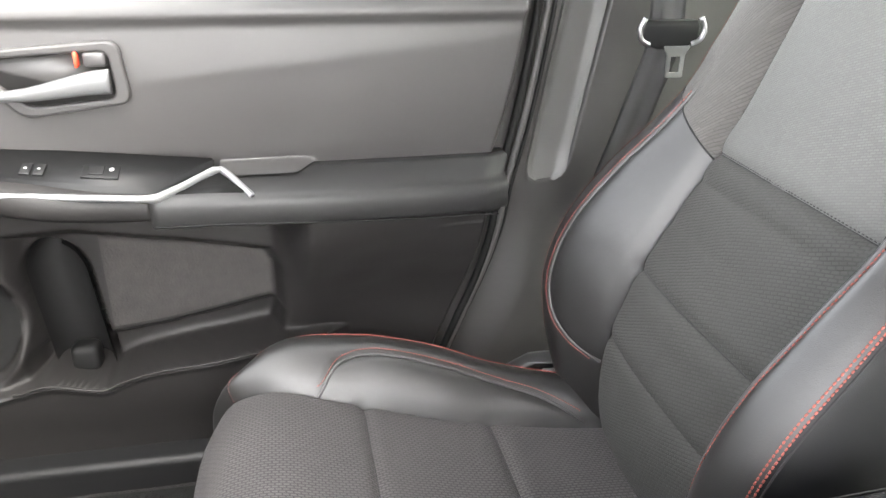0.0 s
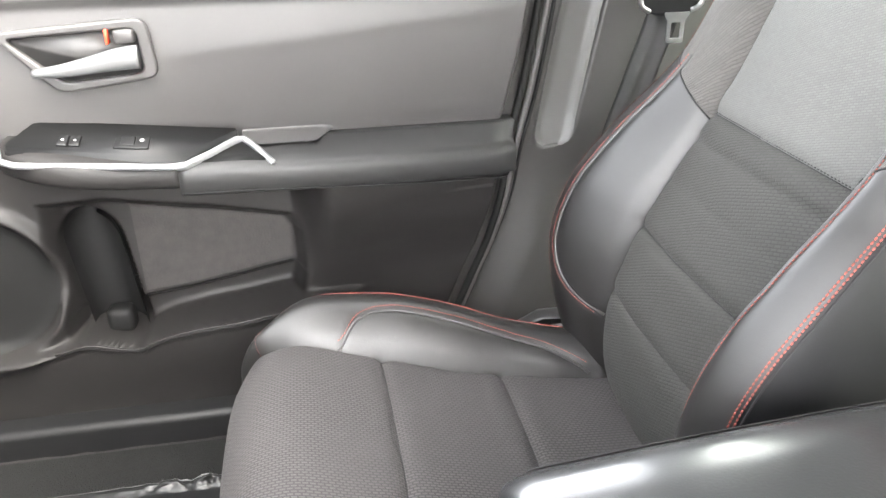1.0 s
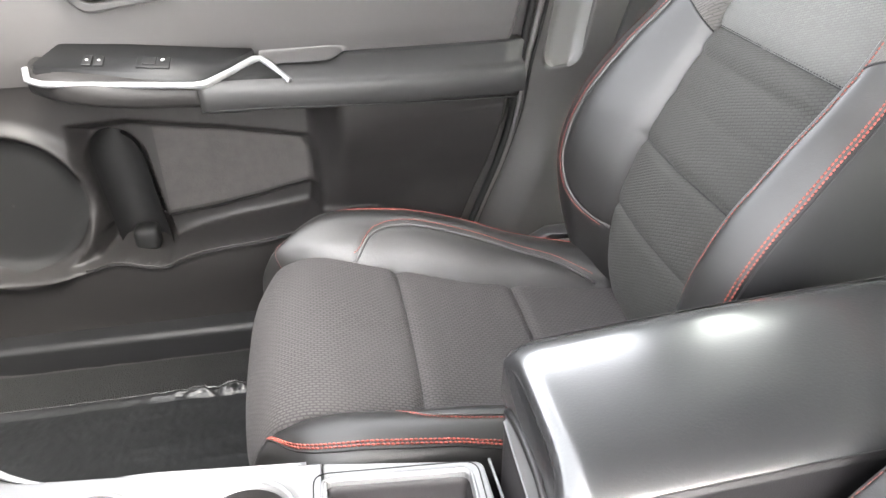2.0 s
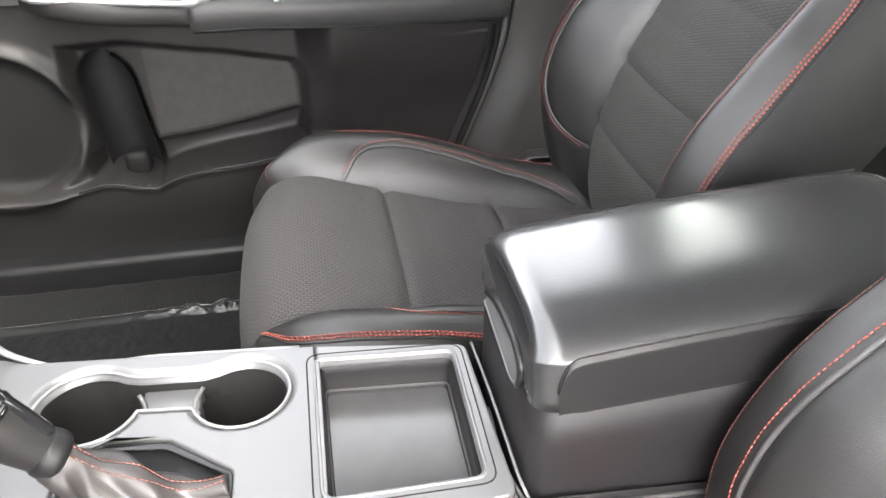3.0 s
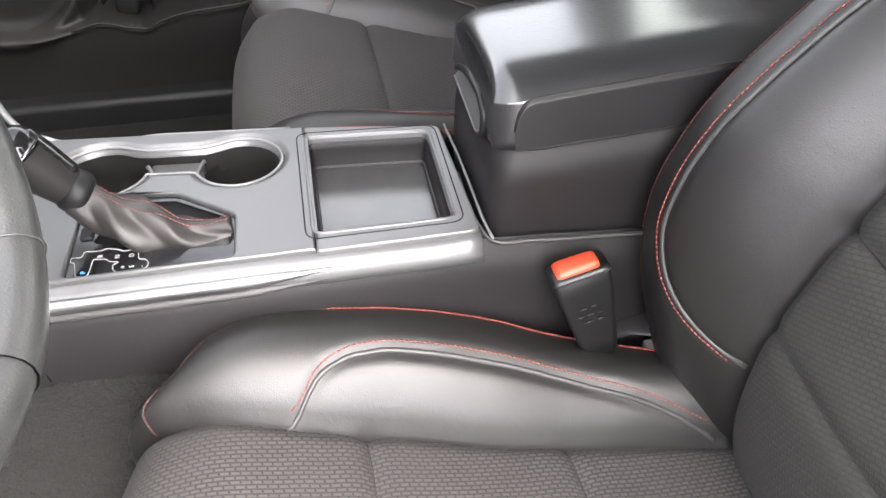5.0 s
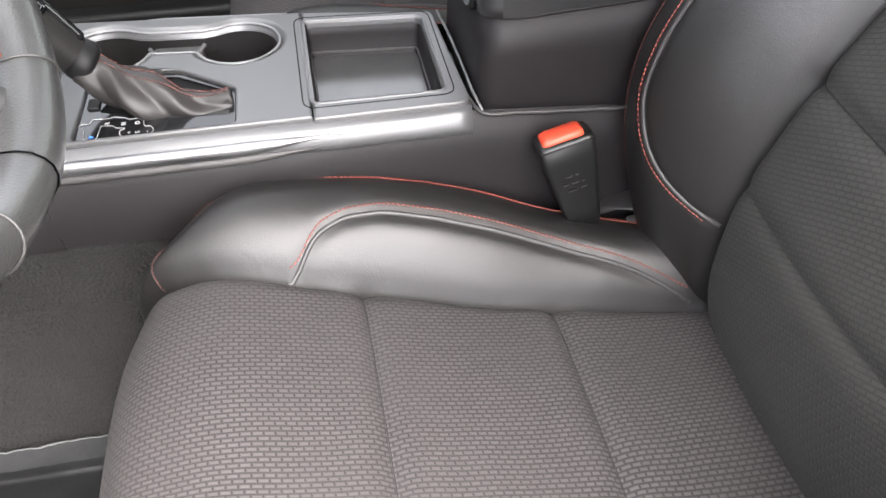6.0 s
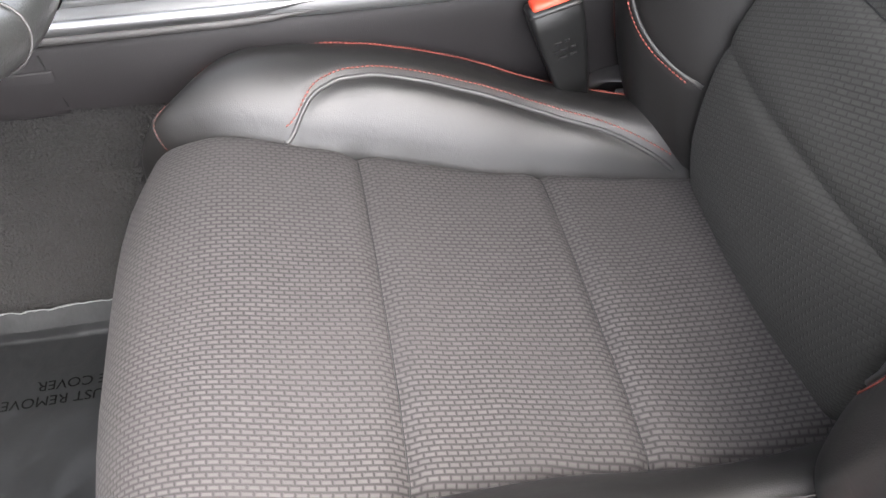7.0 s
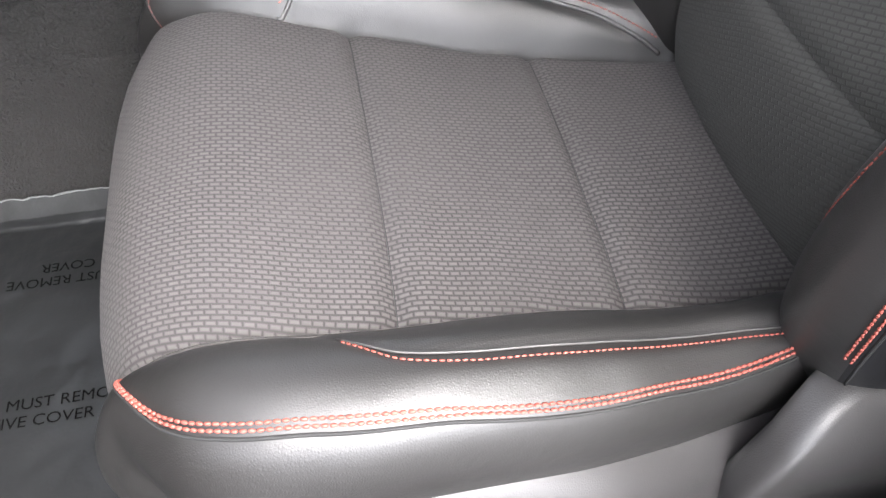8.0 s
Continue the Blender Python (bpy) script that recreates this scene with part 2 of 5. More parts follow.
PIPING = grainy(mat("grey_piping", (0.055, 0.053, 0.052), 0.40), 900, 0.2)
# near-black: draws the shade in seat seams, also used for dark stitches
CREASE = mat("seam_shade_and_dark_thread", (0.012, 0.012, 0.012), 0.8)
LID = grainy(mat("lid_vinyl", (0.013, 0.013, 0.014), 0.50, Specular_IOR_Level=0.4, Coat_Weight=1.0, Coat_Roughness=0.19, Coat_IOR=1.85), 520, 0.34, 0.0008, 0.2, 16, False, 0.05)
LID_SIDE = grainy(mat("lid_side_plastic", (0.010, 0.0094, 0.0098), 0.42, Specular_IOR_Level=0.36), 600, 0.3, 0.0005, 0.2, 12, True)
PLASTIC = grainy(mat("charcoal_plastic", (0.0145, 0.0130, 0.0137), 0.52, Specular_IOR_Level=0.27), 650, 0.35, 0.0005, 0.18, 9, True)
PLASTIC_DOOR = grainy(mat("door_plastic", (0.054, 0.051, 0.0503), 0.45), 620, 0.3, 0.0005, 0.15, 7, True)
PLASTIC_DARK = grainy(mat("black_plastic", (0.009, 0.009, 0.0095), 0.45, Specular_IOR_Level=0.3), 700, 0.25, 0.0004, 0.2, 12, True)
SOFT = grainy(mat("soft_vinyl", (0.020, 0.0195, 0.0195), 0.52, Specular_IOR_Level=0.45), 620, 0.35, 0.0005, 0.18, 9, True, 0.06)
GLOSS_SOFT = grainy(mat("smooth_black_plastic", (0.008, 0.008, 0.008), 0.34), 300, 0.05, 0.0002, 0.3, 20, rough_vary=0.06)
GLOSS = grainy(mat("gloss_black", (0.012, 0.012, 0.013), 0.10), 60, 0.02, 0.0002, 0.3, 20, rough_vary=0.05)
SILVER = grainy(mat("silver_paint", (0.25, 0.25, 0.253), 0.38, 0.45), 1500, 0.05, 0.0002, 0.06, 8, rough_vary=0.06)
SILVER_DECK = grainy(mat("silver_grey_deck", (0.155, 0.155, 0.156), 0.38, 0.6), 1500, 0.05, 0.0002, 0.06, 8, rough_vary=0.06)
SILVER_GREY = grainy(mat("grey_console_paint", (0.17, 0.17, 0.172), 0.38, 0.45), 1500, 0.08, 0.0002, 0.08, 8, rough_vary=0.06)
CHROME = grainy(mat("satin_chrome", (0.46, 0.46, 0.465), 0.36, 1.0), 200, 0.03, 0.0002, 0.05, 20, rough_vary=0.05)
DARK_CHROME = grainy(mat("dark_chrome", (0.16, 0.16, 0.165), 0.10, 1.0), 200, 0.03, 0.0002, 0.05, 20, rough_vary=0.05)
CARPET = grainy(mat("grey_carpet", (0.0125, 0.0116, 0.0113), 0.95), 300, 1.0, 0.006, 0.6, 28)
CARPET_DARK = grainy(mat("dark_carpet", (0.010, 0.010, 0.010), 0.95, Specular_IOR_Level=0.2), 420, 1.0, 0.004, 0.45, 22)
DOOR_CLOTH = grainy(mat("door_cloth", (0.029, 0.026, 0.0252), 0.85), 300, 0.6, 0.001, 0.7, 60)
# paler copy of the pillar panel's plastic, with the recess's light painted in
PILLAR_LIT = grainy(mat("pillar_plastic_lit", (0.072, 0.0695, 0.068), 0.45), 600, 0.25, 0.0005, 0.15, 7, True)
PILLAR_PANEL = grainy(mat("pillar_panel_plastic", (0.038, 0.0361, 0.0354), 0.42), 600, 0.25, 0.0005, 0.15, 7, True)
CLOTH_HEM = grainy(mat("cloth_hem", (0.052, 0.048, 0.047), 0.85), 900, 0.6, 0.0005, 0.2, 40)
SEAT_COVER = grainy(mat("seat_cover_plastic", (0.030, 0.0285, 0.0285), 0.36), 640, 0.3, 0.0005, 0.18, 12, True, 0.06)
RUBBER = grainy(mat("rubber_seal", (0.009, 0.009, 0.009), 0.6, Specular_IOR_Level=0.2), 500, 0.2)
ORANGE = grainy(mat("orange_button", (0.78, 0.078, 0.036), 0.38), 400, 0.15, 0.0003, 0.1)
WEBBING = grainy(mat("belt_webbing", (0.085, 0.083, 0.084), 0.7), 900, 0.6, 0.0005)
FILM = grainy(mat("plastic_film", (0.0085, 0.0088, 0.0092), 0.36, Specular_IOR_Level=0.3, Coat_Weight=0.10, Coat_Roughness=0.10), 22, 0.45, 0.006, 0.3, 12, rough_vary=0.04)
FILM_FOLD = grainy(mat("folded_film", (0.024, 0.0245, 0.025), 0.6, Specular_IOR_Level=0.25), 60, 0.5, 0.003, 0.5, 40, rough_vary=0.04)
FILM_EDGE_LIT = grainy(mat("film_edge_lit", (0.12, 0.123, 0.123), 0.40), 40, 0.3, 0.002, 0.3, 30, rough_vary=0.05)
PRINT = mat("black_print", (0.004, 0.004, 0.004), 0.95, Specular_IOR_Level=0.05)
WHITE_PRINT = mat("white_print", (0.50, 0.50, 0.49), 0.6)
LED = mat("blue_led", (0.05, 0.2, 0.9), 0.3, Emission_Color=(0.04, 0.20, 1.0, 1), Emission_Strength=0.11)
HEADLINER = grainy(mat("grey_headliner", (0.20, 0.197, 0.19), 0.9), 500, 0.3)
BODY = grainy(mat("body_paint", (0.45, 0.45, 0.46), 0.3, 0.3), 50, 0.02)
ASPHALT = grainy(mat("asphalt", (0.075, 0.076, 0.078), 0.9), 120, 0.8, 0.004, 0.4, 3)


def glazing(name, tint):
    m = bpy.data.materials.new(name)
    m.use_nodes = True
    gt = m.node_tree
    gt.nodes.remove(gt.nodes["Principled BSDF"])
    clear, shine, both = gt.nodes.new("ShaderNodeBsdfTransparent"), gt.nodes.new("ShaderNodeBsdfGlossy"), gt.nodes.new("ShaderNodeMixShader")
    clear.inputs["Color"].default_value = (*tint, 1)
    shine.inputs["Roughness"].default_value = 0.02
    both.inputs["Fac"].default_value = 0.07
    gt.links.new(clear.outputs[0], both.inputs[1])
    gt.links.new(shine.outputs[0], both.inputs[2])
    gt.links.new(both.outputs[0], gt.nodes["Material Output"].inputs["Surface"])
    return m


# unseen windscreen, tinted far below clear glass to dim light from ahead
GLASS = glazing("windscreen_glass", (0.45, 0.465, 0.465))
TINTED = glazing("tinted_side_glass", (0.68, 0.70, 0.70))
PRIVACY = glazing("dark_rear_glass", (0.68, 0.72, 0.64))


# ---- structure ----
def structure(name, bm, material, label, smooth=False):
    return solo(name, bm, material, label, "", "structure", smooth)


def ground():
    bm = bmesh.new()
    bmesh.ops.create_grid(bm, x_segments=8, y_segments=8, size=400)
    for v in bm.verts:
        v.co.z = -0.32
    structure("ground", bm, ASPHALT, "grey asphalt ground outside the car")


def cabin():
    # carpeted floor with the tunnel rising under the console
    def floor_at(x, y):
        t = smoothstep(0.20, 0.10, abs(y + 0.015)) * 0.17
        toe = smoothstep(-0.50, -0.90, x) * 0.28
        bump = 0.003 * noise.noise((x * 30, y * 30, 0))
        return Vector((x, y, -0.012 + max(t, toe) + bump))
    xs, ys = np.linspace(-1.0, 1.3, 90), np.linspace(-0.70, 0.70, 70)
    structure("floor", sheet(lambda x, y: floor_at(x, y), xs, ys), CARPET, "worn grey carpet of the car floor", True)
    # sills
    for y, s in ((0.735, 1), (-0.735, -1)):
        bm = box((-0.80, y - 0.065, -0.16), (1.30, y + 0.065, 0.035), 0.012, 3)
        structure("sill_right" if s > 0 else "sill_left", bm, PLASTIC_DARK, "black plastic door sill cover", True)
    # outer skin below the windows
    structure("wall_right", box((-1.3, 0.86, -0.18), (1.7, 0.90, 0.68), 0.01), BODY, "painted outer skin of the car side")
    structure("ledge_right", box((-0.75, 0.722, 0.672), (1.5, 0.865, 0.694), 0.008), PLASTIC_DARK, "black window ledge of the car side", True)
    structure("wall_left_rear", box((0.40, -0.84, -0.18), (1.7, -0.78, 0.66), 0.01), PLASTIC, "closed rear door of the car")
    structure("wall_left_front", box((-1.3, -0.84, -0.18), (-0.72, -0.78, 0.66), 0.01), PLASTIC, "painted front wing of the car")
    structure("wall_rear", box((1.55, -0.80, -0.18), (1.60, 0.80, 0.62), 0.01), PLASTIC, "panel behind the rear seat")
    structure("wall_front", box((-1.30, -0.80, -0.18), (-1.25, 0.80, 0.66), 0.01), PLASTIC, "front bulkhead of the car")
    # roof and its lining
    def roof(x, y, z):
        return Vector((x, y, z - 0.10 * (abs(y) / 0.75) ** 3 * 0.9 - 0.05 * ((x - 0.5) / 0.9) ** 2))
    xs, ys = np.linspace(-0.04, 1.35, 24), np.linspace(-0.70, 0.70, 24)
    structure("ceiling", sheet(lambda x, y: roof(x, y, 1.13), xs, ys), HEADLINER, "light grey cloth headliner", True)
    structure("roof", sheet(lambda x, y: roof(x, y, 1.16), xs, ys), BODY, "painted steel roof of the car", True)
    # pillars
    for s, side in ((1, "right"), (-1, "left")):
        bm = loft([rounded([(x0, s * y0, z), (x1, s * y0, z), (x1, s * (y0 + 0.05), z), (x0, s * (y0 + 0.05), z)], 0.012)
                   for x0, x1, y0, z in ((0.43, 0.58, 0.80, 0.696), (0.445, 0.575, 0.775, 0.80), (0.46, 0.57, 0.70, 1.02), (0.46, 0.58, 0.66, 1.08))])
        if s < 0:
            bm.free()
            bm = loft([rounded([(x0, -0.82, z), (0.62, -0.82, z), (0.62, y0, z), (x0, y0, z)], 0.015) for x0, y0, z in ((0.18, -0.75, -0.16), (0.27, -0.75, 0.20), (0.31, -0.75, 0.42), (0.34, -0.75, 0.70), (0.42, -0.70, 1.03))])
        structure("pillar_middle_" + side, bm, PLASTIC, "grey plastic trim of the middle pillar", True)
        bm = loft([rounded([(x0, s * y0, z), (x0 + 0.07, s * y0, z), (x0 + 0.07, s * (y0 + 0.05), z), (x0, s * (y0 + 0.05), z)], 0.012)
                   for x0, y0, z in ((-1.05, 0.75, 0.64), (-0.78, 0.71, 0.82), (-0.16, 0.64, 1.07))])
        structure("pillar_front_" + side, bm, PLASTIC, "grey plastic trim of the front pillar", True)
        bm = loft([rounded([(x0, s * y0, z), (x0 + w, s * y0, z), (x0 + w, s * (y0 + 0.05), z), (x0, s * (y0 + 0.05), z)], 0.012)
                   for x0, w, y0, z in ((1.30, 0.32, 0.75, 0.60), (1.26, 0.24, 0.71, 0.85), (1.20, 0.16, 0.64, 1.05))])
        structure("pillar_rear_" + side, bm, PLASTIC, "grey plastic trim of the rear pillar", True)
    # glass
    def pane(name, a, b, c, d, label, glass=GLASS):
        bm = bmesh.new()
        bm.faces.new([bm.verts.new(p) for p in (a, b, c, d)])
        structure(name, bm, glass, label)
    pane("window_front", (-1.12, -0.70, 0.66), (-1.12, 0.70, 0.66), (-0.05, 0.62, 1.10), (-0.05, -0.62, 1.10), "windscreen glass tinted to dim light from ahead")
    pane("window_right_front", (-0.95, 0.815, 0.69), (0.44, 0.815, 0.69), (0.47, 0.71, 1.05), (-0.24, 0.71, 1.05), "tinted side window glass", TINTED)
    pane("window_right_rear", (0.57, 0.815, 0.69), (1.30, 0.815, 0.69), (1.22, 0.71, 1.05), (0.57, 0.71, 1.05), "dark rear side window glass", PRIVACY)
    pane("window_left_rear", (0.60, -0.815, 0.66), (1.30, -0.815, 0.66), (1.22, -0.71, 1.05), (0.61, -0.71, 1.05), "dark rear side window glass", PRIVACY)
    # driver's door, swung wide open on its front hinge; unseen, added to block low light
    hinge, swing = Vector((-0.74, -0.84, 0.0)), pose(0, 0, 0, 0, 0, -66)
    leaf = box((0.0, -0.07, -0.14), (1.08, 0.03, 0.66), 0.02, 3)
    rail = [(0.02, -0.02, 0.66), (0.30, -0.02, 0.86), (0.62, -0.02, 1.02), (0.98, -0.02, 1.03), (1.06, -0.02, 0.66)]
    tube([Vector(p) for p in rail], 0.022, 8, leaf)
    leaf.transform(Matrix.Translation(hinge) @ swing)
    structure("door_2", leaf, PLASTIC_MID, "open driver's door with its window frame")
    corners = [hinge + swing.to_3x3() @ Vector(p) for p in ((0.04, -0.02, 0.66), (1.05, -0.02, 0.66), (0.97, -0.02, 1.02), (0.60, -0.02, 1.01))]
    pane("window_left_front", *corners, "tinted driver's window glass", TINTED)
    pane("window_rear", (1.55, -0.70, 0.64), (1.55, 0.70, 0.64), (1.33, 0.62, 1.05), (1.33, -0.62, 1.05), "dark rear window glass", PRIVACY)


def dashboard():
    th = thing("dashboard", (-0.85, 0, 0.30), "dark plastic dashboard under the windscreen", "dashboard")
    prof = spline([0, 1, 2, 3, 4], [(-0.60, 0.33), (-0.55, 0.52), (-0.54, 0.70), (-0.68, 0.765), (-1.10, 0.67)])
    part("top", sheet(lambda u, v: Vector((prof(u)[0] + 0.10 * smoothstep(0.3, 0.7, abs(v)), v, prof(u)[1])), np.linspace(0, 4, 30), np.linspace(-0.72, 0.72, 30)), PLASTIC_DARK, th)
    part("glove_box", box((-0.66, 0.16, 0.34), (-0.575, 0.62, 0.50), 0.02, 3), PLASTIC_DARK, th, "closed dark glove box lid")


def rear_bench():
    th = thing("rear_seat", (1.05, 0, 0.05), "dark cloth rear bench seat", "seat")
    part("cushion", box((0.82, -0.66, 0.08), (1.30, 0.66, 0.28), 0.06, 4), FABRIC_TOP, th)
    part("backrest", box((1.28, -0.66, 0.22), (1.45, 0.66, 0.80), 0.06, 4, turn=pose(0, 0, 0, 0, 18, 0)), FABRIC_TOP, th)


# ---- passenger door and pillar trim ----
DOOR_EDGE = spline([-0.05, 0.05, 0.173, 0.25, 0.313, 0.41, 0.44, 0.53, 0.62, 0.70], [0.185, 0.205, 0.252, 0.283, 0.300, 0.311, 0.317, 0.334, 0.348, 0.358])


def poly_depth(p, poly):
    """How far p lies inside a polygon; outside, minus the distance to it."""
    inside, best = False, 9.0
    k = len(poly)
    for i in range(k):
        (ax, ay), (bx, by) = poly[i], poly[(i + 1) % k]
        if (ay > p[1]) != (by > p[1]) and p[0] < (bx - ax) * (p[1] - ay) / (by - ay) + ax:
            inside = not inside
        dx, dy = bx - ax, by - ay
        t = min(max(((p[0] - ax) * dx + (p[1] - ay) * dy) / (dx * dx + dy * dy), 0), 1)
        best = min(best, math.hypot(p[0] - ax - t * dx, p[1] - ay - t * dy))
    return best if inside else -best


POCKET = [(-0.345, 0.372), (-0.26, 0.376), (-0.010, 0.326), (0.004, 0.300), (0.006, 0.225), (-0.02, 0.10), (-0.345, 0.10)]
LIP = spline([-0.60, -0.345, -0.32, -0.262, -0.243, -0.225, -0.086, 0.0, 0.1, 0.3], [0.158, 0.158, 0.164, 0.152, 0.150, 0.158, 0.180, 0.192, 0.195, 0.20])
CREASE_Z = spline([-0.40, -0.24, -0.12, 0.0, 0.05], [0.200, 0.203, 0.214, 0.236, 0.24])


def door_y(x, z):
    y = 0.706 + 0.012 * smoothstep(0.48, 0.40, z) - 0.006 * math.sin(min(max((z - 0.44) / 0.2, 0), 1) * math.pi)
    y += 0.03 * smoothstep(0.640, 0.700, z) - 0.008 * smoothstep(0.628, 0.642, z)
    y += 0.004 * smoothstep(0.58, 0.545, z - 0.10 * (x + 0.05)) * smoothstep(-0.17, -0.12, x)
    line = 0.548 + 0.10 * (x + 0.05)
    y += 0.13 * max(0.0, line - max(z, 0.46)) * smoothstep(-0.30, -0.10, x)
    if z < 0.42 and x > -0.02:
        fy = 0.632 + 0.054 * smoothstep(0.0, 0.31, x)
        y -= (y - fy - 0.012) * smoothstep(0.17, 0.392, z) ** 1.4 * smoothstep(-0.01, 0.05, x)
    # storage recess with its cloth panel, lip and bottle well
    d = poly_depth((x, z), POCKET)
    y += 0.040 * smoothstep(-0.004, 0.022, d)
    if z < CREASE_Z(x) and d > 0.0:
        y += 0.014 * smoothstep(0.0, 0.012, CREASE_Z(x) - z) * smoothstep(0.0, 0.02, d)
    well = math.hypot((x + 0.288 + 0.10 * (z - 0.25) ) / 0.040, max(0.0, z - 0.300) / 0.050)
    y += 0.075 * smoothstep(1.05, 0.86, well) * smoothstep(0.002, 0.012, z - LIP(x))
    low = smoothstep(0.004, -0.004, z - LIP(x)) * smoothstep(0.10, 0.02, x)
    y = y * (1 - low) + low * (0.690 + 0.02 * smoothstep(0.16, 0.02, z))
    y -= 0.005 * math.exp(-((z - LIP(x)) / 0.008) ** 2) * smoothstep(0.06, 0.0, x)
    # speaker ring
    r = math.hypot(x + 0.447, z - 0.255)
    y -= 0.012 * math.exp(-((r - 0.116) / 0.012) ** 2)
    y += 0.010 * smoothstep(0.116, 0.104, r) * smoothstep(0.5, 0.2, low)
    # soft dents in the lower rear panel
    if x > 0.0 and z < 0.36:
        y += 0.003 * noise.noise((x * 16, z * 26, 1.7)) * smoothstep(0.02, 0.08, x)
    return y


def arm_section(x):
    """Back top, front top and lower front of the door's armrest at x, as y and z."""
    front = spline([-0.36, -0.335, -0.137, -0.06, 0.0, 0.15, 0.31], [(0.660, 0.470), (0.640, 0.466), (0.630, 0.440), (0.630, 0.439), (0.632, 0.436), (0.652, 0.426), (0.686, 0.414)])(x)
    back_z = 0.474 - 0.028 * (x + 0.33) / 0.26 if x < -0.07 else 0.450
    return back_z, front[0], front[1]


def passenger_door():
    door = thing("door_1", (-0.10, 0.72, 0.0), "closed dark grey plastic front passenger door panel", "door", kind="structure")
    zs = np.concatenate([np.linspace(-0.02, 0.12, 14), np.linspace(0.1235, 0.40, 125), np.linspace(0.405, 0.70, 70)])

    def at(a, z):
        xe = DOOR_EDGE(z)
        x = -0.70 + (xe + 0.70) * a
        roll = smoothstep(xe - 0.022, xe, x)
        return Vector((x, door_y(x, z) * (1 - roll) + roll * (door_y(xe - 0.03, z) + 0.05), z))
    a = np.concatenate([np.linspace(0, 0.28, 40), np.linspace(0.283, 0.72, 170), np.linspace(0.725, 0.96, 50), np.linspace(0.963, 1.0, 16)])
    part("upper_panel", sheet(at, a, [z for z in zs if z > 0.428]), PLASTIC_DOOR, door, "soft grey upper door panel")
    part("lower_panel", sheet(at, a, [z for z in zs if z < 0.436]), PLASTIC_MID, door, "dark grey lower door panel")

    # cloth lining of the storage recess
    def cloth(u, v):
        x = -0.236 + 0.228 * u
        top = 0.372 - 0.046 * (x + 0.236) / 0.228 - 0.008
        z = CREASE_Z(x) + 0.006 + (top - CREASE_Z(x) - 0.006) * v
        return Vector((x, door_y(x, z) - 0.0025, z))
    part("pocket_lining", sheet(cloth, np.linspace(0, 1, 60), np.linspace(0, 1, 40)), DOOR_CLOTH, door, "brown-grey cloth pocket lining")

    part("pocket_edge", tube([(x, 0.6845, LIP(x) + 0.001) for x in np.linspace(-0.36, 0.06, 80)], 0.0021, 8), PLASTIC_MID, door, "rounded pocket edge")
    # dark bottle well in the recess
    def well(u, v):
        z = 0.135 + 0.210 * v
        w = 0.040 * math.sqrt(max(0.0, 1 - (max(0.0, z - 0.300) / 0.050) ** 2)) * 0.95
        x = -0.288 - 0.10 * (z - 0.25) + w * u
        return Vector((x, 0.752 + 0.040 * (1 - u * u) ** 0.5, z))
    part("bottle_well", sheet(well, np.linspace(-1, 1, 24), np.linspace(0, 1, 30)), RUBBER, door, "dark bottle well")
    # armrest
    def arm(x0, x1, n, drop, out=0.0):
        rings = []
        for x in np.linspace(x0, x1, n):
            bz, fy, fz = arm_section(x)
            e = 0.014 * smoothstep(0.285, 0.318, x)
            pts = [(0.738, bz), (0.700, bz + 0.001), (fy + 0.026, fz + 0.0095), (fy + 0.013 - out, fz + 0.006), (fy + 0.006 - out, fz + 0.0025), (fy + 0.0022 - out, fz - 0.0025), (fy + 0.001 - out, fz - 0.009),
                   (fy + 0.001 - out, fz - drop + 0.006), (fy + 0.007 - out, fz - drop), (fy + 0.035, fz - drop - 0.008), (0.724, fz - drop - 0.018), (0.735, fz - drop - 0.014)]
            rings.append([Vector((x, y + e, z)) for y, z in pts])
        return loft(rings)
    part("armrest", arm(-0.350, -0.137, 24, 0.026), PLASTIC_MID, door)
    part("armrest", arm(-0.139, 0.318, 50, 0.036, 0.002), SOFT, door, "padded grey armrest with a soft ledge")
    # thin join under the padded ledge
    join = []
    for x in np.linspace(-0.135, 0.300, 30):
        bz, fy, fz = arm_section(x)
        join.append((x, fy - 0.0045, fz - 0.030 - 0.006 * smoothstep(-0.05, 0.3, x)))
    part("join", tube(join, 0.0012, 6), RUBBER, door)

    # switch plate that slopes up to the door, with its switches
    lo, hi = [(-0.338, 0.646, 0.4710), (-0.140, 0.640, 0.4465)], [(-0.318, 0.702, 0.4885), (-0.066, 0.702, 0.4660)]
    outline = [Vector(lo[0]), Vector(lo[1]), Vector((-0.068, 0.694, 0.4625)), Vector(hi[1]), Vector((-0.30, 0.704, 0.4885)), Vector(hi[0]), Vector((-0.342, 0.66, 0.476))]
    bm = loft([[p + Vector((0, 0, dz)) for p in outline] for dz in (-0.012, 0.004)])
    bmesh.ops.bevel(bm, geom=bm.edges[:], offset=0.0025, segments=2, affect="EDGES")
    plate_ob = part("switch_plate", bm, PLASTIC_DARK, door, "black switch plate")

    def on_plate(x, f):
        a = Vector(lo[0]).lerp(Vector(lo[1]), (x + 0.338) / 0.198)
        b = Vector(hi[0]).lerp(Vector(hi[1]), (x + 0.318) / 0.252)
        p = a.lerp(b, f)
        p.x = x
        return p + Vector((0, 0, 0.004))
    tilt = pose(0, 0, 0, 17, 6, 0)
    for x in (-0.276, -0.2615):
        c = on_plate(x, 0.42)
        sw = part("lock_switch", box(c - Vector((0.0062, 0.011, 0.003)), c + Vector((0.0062, 0.011, 0.0018)), 0.0012, 2, turn=tilt), PLASTIC_DARK, plate_ob, "small black door lock switch")
